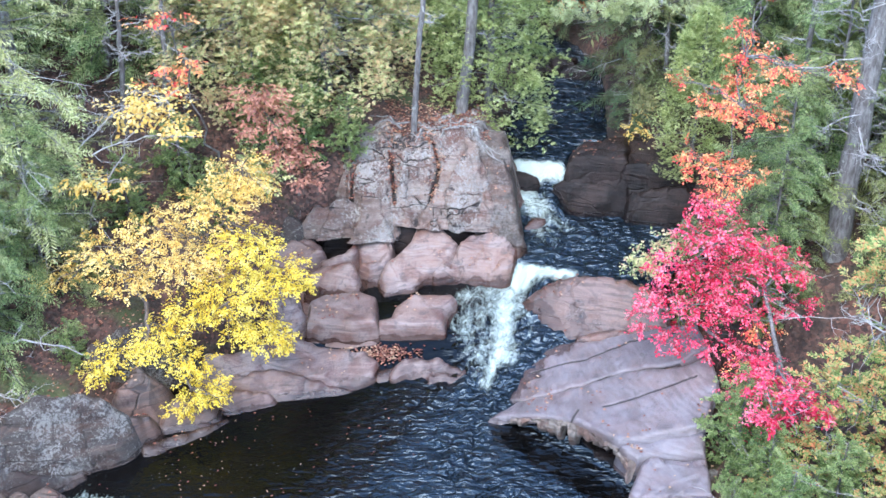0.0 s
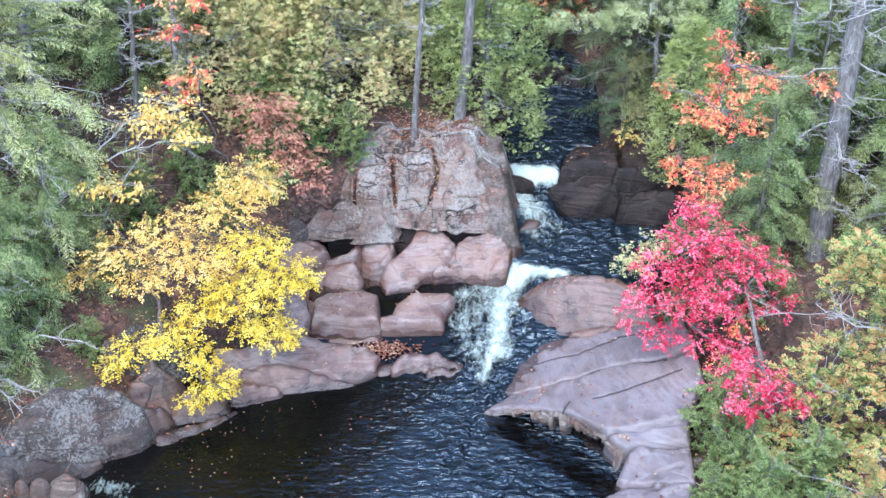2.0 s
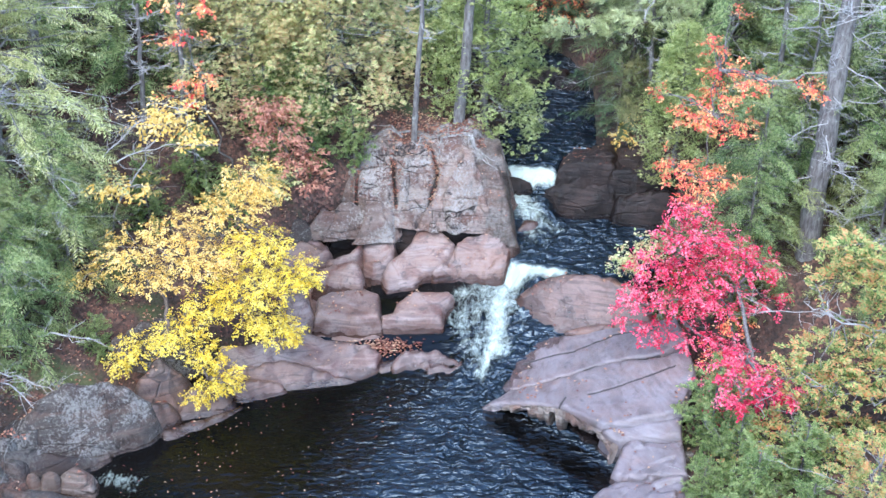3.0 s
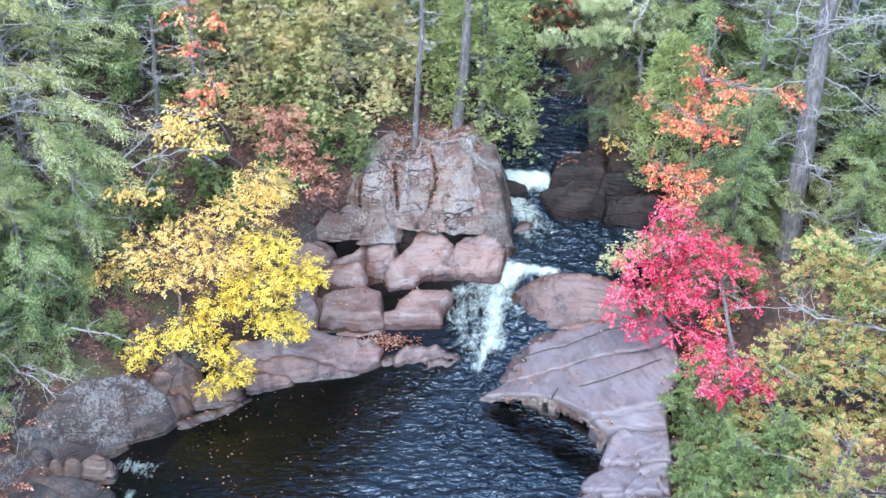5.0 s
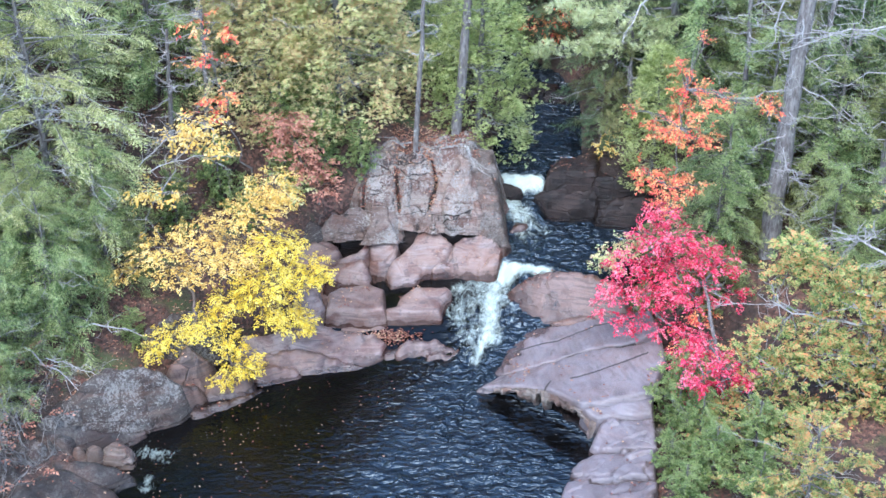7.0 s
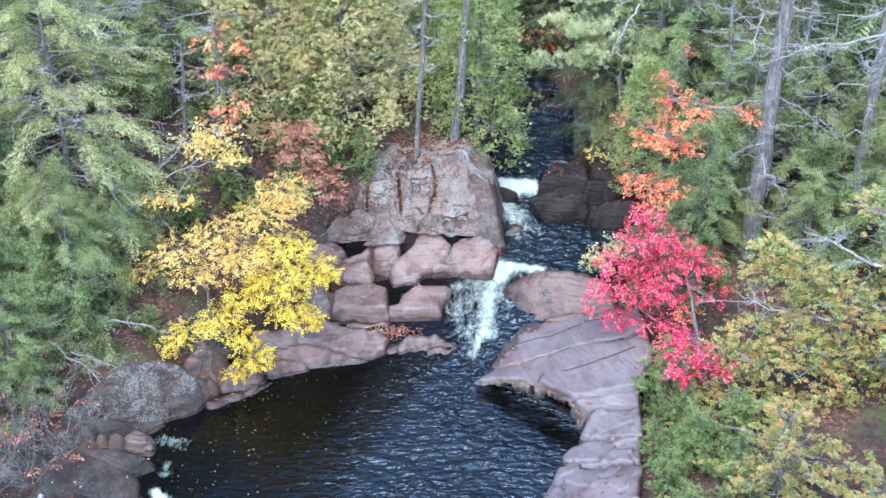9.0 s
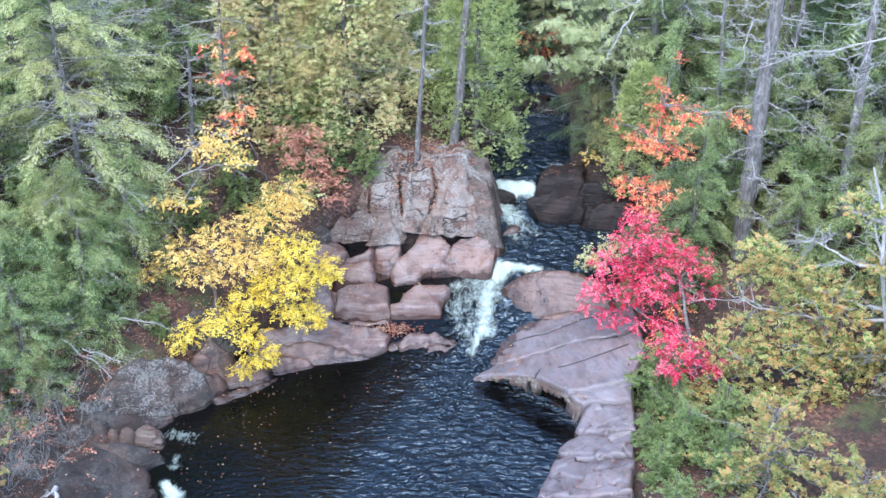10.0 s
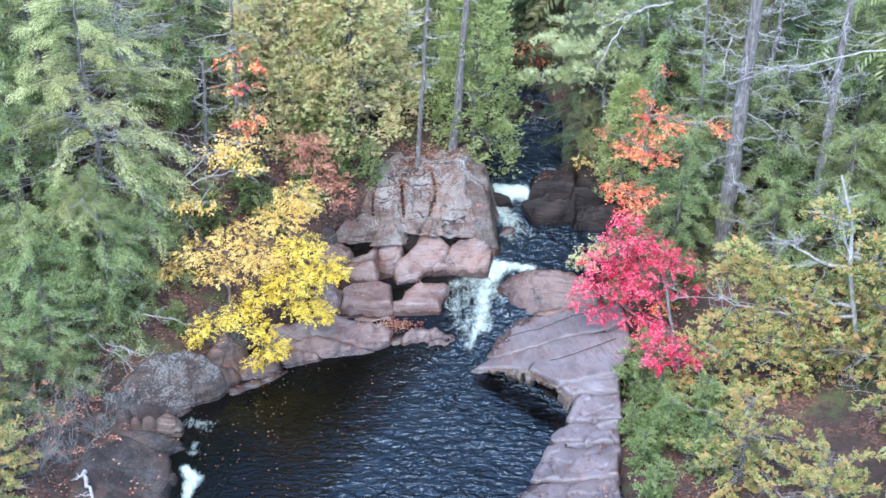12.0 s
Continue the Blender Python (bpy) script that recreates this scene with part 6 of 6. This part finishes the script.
broadleaf("maple_tree", "young maple turning scarlet below and orange above", (4.56, -2.32, 0.90),
          [[(4.40, -0.60, 1.19), (3.69, -0.30, 2.32), (3.89, 0.30, 3.13), (4.07, 0.70, 4.75)], [(4.28, -0.90, 0.95), (3.24, -0.70, 1.59)], [(4.31, -1.60, 1.43), (4.3, -2.7, 1.73), (3.89, -3.0, 1.55)], [(4.47, -0.40, 1.72), (4.84, -0.20, 2.03)]],
          [(*(3.67, -0.30, 2.53), 0.5, 0.4, 0.25, 75), (*(4.14, -0.30, 2.42), 0.45, 0.4, 0.25, 60), (*(3.27, -0.50, 2.17), 0.45, 0.4, 0.22, 65), (*(3.87, -0.50, 2.01), 0.5, 0.4, 0.28, 85),
           (*(4.49, -0.30, 2.10), 0.4, 0.4, 0.25, 60), (*(4.87, -0.30, 2.04), 0.25, 0.3, 0.2, 26), (*(2.95, -0.70, 1.76), 0.35, 0.35, 0.16, 40), (*(3.56, -0.70, 1.65), 0.45, 0.4, 0.22, 60),
           (*(4.26, -0.60, 1.63), 0.4, 0.4, 0.2, 50), (*(2.73, -0.80, 1.46), 0.2, 0.25, 0.08, 16), (*(3.24, -0.90, 1.23), 0.28, 0.3, 0.14, 28), (*(3.89, -0.90, 1.17), 0.45, 0.35, 0.14, 36),
           (*(4.95, -0.50, 1.46), 0.35, 0.3, 0.16, 26), (*(4.18, -1.90, 1.45), 0.42, 0.3, 0.25, 50), (*(4.50, -2.10, 1.06), 0.42, 0.3, 0.2, 42), (*(4.05, -2.10, 0.73), 0.25, 0.25, 0.12, 22), (*(3.84, -2.00, 1.20), 0.2, 0.2, 0.15, 14),
           (*(4.09, -1.90, 1.66), 0.26, 0.26, 0.12, 24), (*(3.91, -2.60, 1.80), 0.22, 0.22, 0.12, 22), (*(4.29, -2.80, 1.80), 0.28, 0.28, 0.13, 27), (*(3.85, -3.00, 1.67), 0.20, 0.20, 0.09, 18), (*(4.63, -2.80, 1.70), 0.20, 0.20, 0.12, 18), (*(4.02, -3.10, 1.64), 0.16, 0.16, 0.08, 12), (*(4.71, -2.90, 1.59), 0.12, 0.12, 0.08, 8), (*(3.79, 0.00, 2.78), 0.32, 0.3, 0.16, 30), (*(3.55, 0.00, 2.83), 0.15, 0.2, 0.15, 12),
           (*(3.74, 0.30, 3.26), 0.4, 0.35, 0.16, 44, ORANGE), (*(4.21, 0.30, 3.19), 0.32, 0.3, 0.12, 26, ORANGE), (*(3.43, 0.40, 3.39), 0.25, 0.25, 0.1, 14, ORANGE), (*(3.85, 0.20, 2.93), 0.28, 0.3, 0.14, 24, ORANGE),
           (*(3.80, 0.60, 4.11), 0.4, 0.35, 0.18, 40, ORANGE), (*(4.32, 0.60, 3.95), 0.42, 0.35, 0.16, 40, ORANGE), (*(4.07, 0.70, 4.36), 0.32, 0.3, 0.16, 28, ORANGE), (*(4.50, 0.70, 4.55), 0.35, 0.3, 0.16, 32, ORANGE),
           (*(4.13, 0.80, 4.75), 0.25, 0.25, 0.14, 18, ORANGE), (*(3.92, 0.80, 5.11), 0.25, 0.25, 0.12, 14, ORANGE), (*(3.19, 0.60, 4.46), 0.12, 0.15, 0.1, 6, ORANGE), (*(5.51, 0.90, 4.38), 0.25, 0.25, 0.16, 18, ORANGE),
           (*(4.35, 1.20, 5.45), 0.12, 0.12, 0.1, 6, ORANGE), (*(4.37, -0.90, 1.40), 0.25, 0.2, 0.12, 16, ORANGE), (*(4.26, -2.20, 1.46), 0.35, 0.3, 0.2, 14, ORANGE), (*(4.48, -2.30, 0.88), 0.3, 0.3, 0.15, 24), (*(3.94, -1.40, 1.20), 0.3, 0.3, 0.15, 10, ORANGE)],
          RED, BARK_GREY, 305, 0.04, 0.62, level=0.3, dense=1.5)
broadleaf("shrub", "small yellow-leaved shrub on the dark ledge", (3.36, 4.00, 1.55),
          [[(3.33, 4.00, 1.98)]], [(*(3.33, 4.00, 2.11), 0.22, 0.25, 0.25, 24), (*(3.45, 3.90, 1.79), 0.2, 0.2, 0.15, 14, CEDAR)], BUFF, BARK_DARK, 306, 0.015, 0.8, "shrub")
broadleaf("maple_sapling", "small orange maple in the far gap upstream", (2.29, 9.00, 2.05),
          [[(2.26, 9.00, 2.73)]], [(*(2.37, 9.00, 2.71), 0.5, 0.4, 0.25, 34), (*(2.68, 9.00, 2.47), 0.3, 0.3, 0.2, 18), (*(2.72, 8.60, 3.08), 0.4, 0.3, 0.25, 20)], ORANGE, BARK_DARK, 307, 0.02)
broadleaf("shrub", "olive green shrub beside the brown boulder", (3.35, 1.23, 0.90),
          [[(3.18, 1.00, 1.40)]], [(*(3.12, 0.90, 1.46), 0.35, 0.3, 0.2, 50), (*(3.37, 1.00, 1.57), 0.3, 0.3, 0.2, 40), (*(2.92, 0.80, 1.35), 0.22, 0.25, 0.12, 24)], CEDAR, BARK_DARK, 308, 0.015, 0.7, "shrub")


# ---- the pale pine bough over the upper pool ----
def pine_bough(base, tips, seed):
    r = random.Random(seed)
    ob = thing("pine_tree", None, None, "pine with pale green needle tufts reaching over the stream", "tree")
    wood, P, H, S = [wander((base[0], base[1], ground_z(base[0], base[1]) - 0.3), (base[0] - 0.1, base[1], 9.0), 0.13, 0.05, 10, 0, 0.03, r)], [], [], []
    for tip in tips:
        a = (base[0], base[1], tip[2] + 0.25)
        br = wander(a, tip, 0.03, 0.008, 8, -0.04, 0.1, r)
        wood.append(br)
        tw = twiggy(br, r, 12, 0.55, 0, 0.008)
        wood += tw
        for w in tw + [br]:
            for q in w[2:]:
                for k in range(5):
                    P.append(np.array(q[:3]) + np.array([r.gauss(0, 0.09), r.gauss(0, 0.09), r.gauss(0.02, 0.04)]))
                    H.append((tip[0] - a[0] + r.gauss(0, 0.8), tip[1] - a[1] + r.gauss(0, 0.8), r.uniform(0, 0.6)))
                    S.append(r.uniform(0.6, 0.9))
    part("trunk", tubes_mesh("trunk", wood), BARK_GREY, ob)
    part("crown", foliage_mesh("crown", "pine", P, H, S), PINE, ob)


pine_bough((4.6, 4.9), [(2.12, 4.20, 3.83), (2.66, 4.40, 4.03), (3.25, 4.00, 4.02), (2.36, 4.80, 4.33), (2.16, 4.20, 3.97), (2.80, 5.00, 4.97), (2.60, 4.60, 4.53)], 401)

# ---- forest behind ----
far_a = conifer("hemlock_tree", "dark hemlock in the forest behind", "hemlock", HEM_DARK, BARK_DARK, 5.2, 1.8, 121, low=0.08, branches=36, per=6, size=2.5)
far_b = conifer("hemlock_tree", "green hemlock in the forest behind", "hemlock", HEM, BARK_GREY, 5.2, 1.9, 122, low=0.08, branches=36, per=6, size=2.5)
far_c = conifer("cedar_tree", "yellow-green cedar in the forest behind", "cedar", CEDAR, BARK_GREY, 5.2, 1.4, 123, low=0.06, branches=44, per=6, size=2.0, column=0.3)
for k, ob in enumerate((far_a, far_b, far_c)):
    ob["group"] = "forest behind"
    ob.matrix_world = stand(ob, (-6.0, 1.0, 7.4)[k] * 1.6, (12.0, 21.0, 11.0)[k], 0, 1.1)
fr = random.Random(77)
spots = []
while len(spots) < 30:
    x, y = fr.uniform(-17, 19), fr.uniform(8.5, 20)
    if abs(x - np.interp(y, RY, RX)) < 1.9 or any(math.hypot(x - a, y - b) < 1.9 for a, b in spots):
        continue
    spots.append((x, y))
for i, (x, y) in enumerate(spots):
    src = (far_a, far_b, far_c, far_a, far_b)[i % 5]
    copy_thing(src, stand(src, x, y, fr.uniform(0, 360), fr.uniform(0.75, 1.1)))
for x, y in [(7.0, 6.4), (-10.5, 3.0), (10.6, 3.2), (9.8, 0.4), (8.9, 4.8), (-7.6, 5.6), (-4.6, 7.4), (-1.2, 6.8), (6.2, 8.2), (-9.4, 7.2), (5.4, 6.4), (9.8, 2.6), (8.4, 6.8), (10.4, 5.6), (11.8, 4.4), (-11.8, 6.0), (-12.0, -1.5), (-11.5, -4.5), (-13.5, 1.5), (-13.0, 5.0), (12.0, -2.0), (12.5, 1.5), (13.5, 5.5), (11.5, -5.5), (-10.5, -7.5), (9.5, -7.0), (-9.0, -11.0), (8.5, -12.0), (-10.5, -15.0), (9.5, -17.0), (-9.8, -20.0), (10.2, -22.0), (-12.5, -18.0), (12.5, -14.5), (-11.0, -25.0), (11.5, -27.0)]:
    copy_thing(far_b, stand(far_b, x, y, fr.uniform(0, 360), fr.uniform(0.8, 1.1)))

# ---- fallen leaves on rock and soil, roots ----
from mathutils.bvhtree import BVHTree

bpy.context.view_layer.update()
TREES = [BVHTree.FromPolygons([ob.matrix_world @ v.co for v in ob.data.vertices], [p.vertices for p in ob.data.polygons]) for ob in ROCKS]
gr = random.Random(91)
P, H, S = [], [], []
tries = 0
while len(P) < 6500 and tries < 60000:
    tries += 1
    x, y = gr.uniform(-7.5, 5.0), gr.uniform(-6.0, 5.2)
    best = (ground_z(x, y), Vector((0, 0, 1)), False)
    for tr in TREES:
        hit_at, nrm, _, _ = tr.ray_cast(Vector((x, y, 9)), Vector((0, 0, -1)))
        if hit_at is not None and hit_at.z > best[0]:
            best = (hit_at.z, nrm, tr)
    z, nrm, on_rock = best
    if z < water_z(x, y) + 0.04 or abs(nrm.z) < 0.6:
        continue
    patch = noise.noise(Vector((x * 1.6, y * 1.6, 7.7))) + 0.5 * noise.noise(Vector((x * 5, y * 5, 2.0)))
    if on_rock:
        around = []
        for ax, ay in ((0.09, 0), (-0.09, 0), (0, 0.09), (0, -0.09)):
            side, _, _, _ = on_rock.ray_cast(Vector((x + ax, y + ay, 9)), Vector((0, 0, -1)))
            if side is not None:
                around.append(side.z)
        low = len(around) == 4 and z < sum(around) / 4 - 0.008
        if not low and patch < 0.30 and gr.random() > 0.03:
            continue
    P.append((x, y, z + 0.012))
    a = gr.uniform(0, 6.28)
    H.append((math.cos(a), math.sin(a), 0))
    S.append(gr.uniform(0.4, 0.75))


for line in CRACKS:
    for a, b in zip(line, line[1:]):
        for k in range(110):
            s = gr.random()
            x, y = a[0] + (b[0] - a[0]) * s + gr.gauss(0, 0.05), a[1] + (b[1] - a[1]) * s + gr.gauss(0, 0.05)
            tops = [tr.ray_cast(Vector((x, y, 9)), Vector((0, 0, -1)))[0] for tr in TREES]
            z = max([h.z for h in tops if h is not None] + [ground_z(x, y)])
            P.append((x, y, z + 0.012))
            ang = gr.uniform(0, 6.28)
            H.append((math.cos(ang), math.sin(ang), 0))
            S.append(gr.uniform(0.4, 0.75))


def top_at(x, y):
    """The height of the topmost rock or soil at a place."""
    hits = [tr.ray_cast(Vector((x, y, 9)), Vector((0, 0, -1)))[0] for tr in TREES]
    return max([h.z for h in hits if h is not None] + [ground_z(x, y)])


for k in range(900):
    x, y = gr.uniform(-0.9, 0.75), 3.05 + abs(gr.gauss(0, 0.45))
    P.append((x, y, top_at(x, y) + 0.012))
    a = gr.uniform(0, 6.28)
    H.append((math.cos(a), math.sin(a), 0))
    S.append(gr.uniform(0.4, 0.75))
for k in range(420):
    x, y = gr.gauss(-0.95, 0.30), gr.gauss(0.10, 0.07)
    P.append((x, y, water_z(x, y) + 0.02))
    a = gr.uniform(0, 6.28)
    H.append((math.cos(a), math.sin(a), 0))
    S.append(gr.uniform(0.4, 0.7))


pools = random.Random(33)
for k in range(520):
    x, y = pools.uniform(-4.6, 0.2), pools.uniform(-5.5, -0.9)
    if x - 0.45 * y > pools.gauss(-0.9, 0.9) or noise.noise(Vector((x * 1.1, y * 1.1, 4.0))) < -0.15:
        continue
    P.append((x, y, water_z(x, y) + 0.012))
    a = pools.uniform(0, 6.28)
    H.append((math.cos(a), math.sin(a), 0))
    S.append(pools.uniform(0.25, 0.5))


def fallen(name, P, H, S):
    """Single leaves lying flat, a little curled."""
    P, H, S = np.array(P), np.array(H), np.array(S)
    Y = np.stack([-H[:, 1], H[:, 0], H[:, 2]], 1)
    L, W = 0.085 * S[:, None], 0.03 * S[:, None]
    curl = np.random.default_rng(3).uniform(0, 0.02, (len(P), 1)) * np.array([[0, 0, 1]])
    v = np.stack([P, P + H * L * 0.5 + Y * W + curl, P + H * L, P + H * L * 0.5 - Y * W + curl], 1).reshape(-1, 3)
    return mesh_of(name, v, np.arange(len(v)).reshape(-1, 4), smooth=False)


thing("fallen_leaves", fallen("fallen_leaves", P, H, S), LITTER, "scattered red-brown fallen leaves on rock and soil", "leaves", kind="stuff")
fr = random.Random(15)
for i in range(20):
    x, y = fr.choice((-0.45, 0.32)) + fr.gauss(0, 0.12), fr.uniform(3.0, 3.45)
    a, far = fr.uniform(0, 6.28), fr.uniform(0.4, 0.9)
    bend = fr.uniform(-0.25, 0.25)
    pth = []
    for s in np.linspace(0, 1, 10):
        u, v = x + far * (s * math.cos(a) - bend * math.sin(3 * s) * math.sin(a)), y + 0.5 * far * (s * math.sin(a) + bend * math.sin(3 * s) * math.cos(a))
        pth.append((u, v, top_at(u, v) + 0.012, 0.022 - 0.014 * s))
    thing("root", tubes_mesh("root", [pth], 6), BARK_TWIG, "exposed pale root on leaf-covered soil", "root", "roots on the bank")
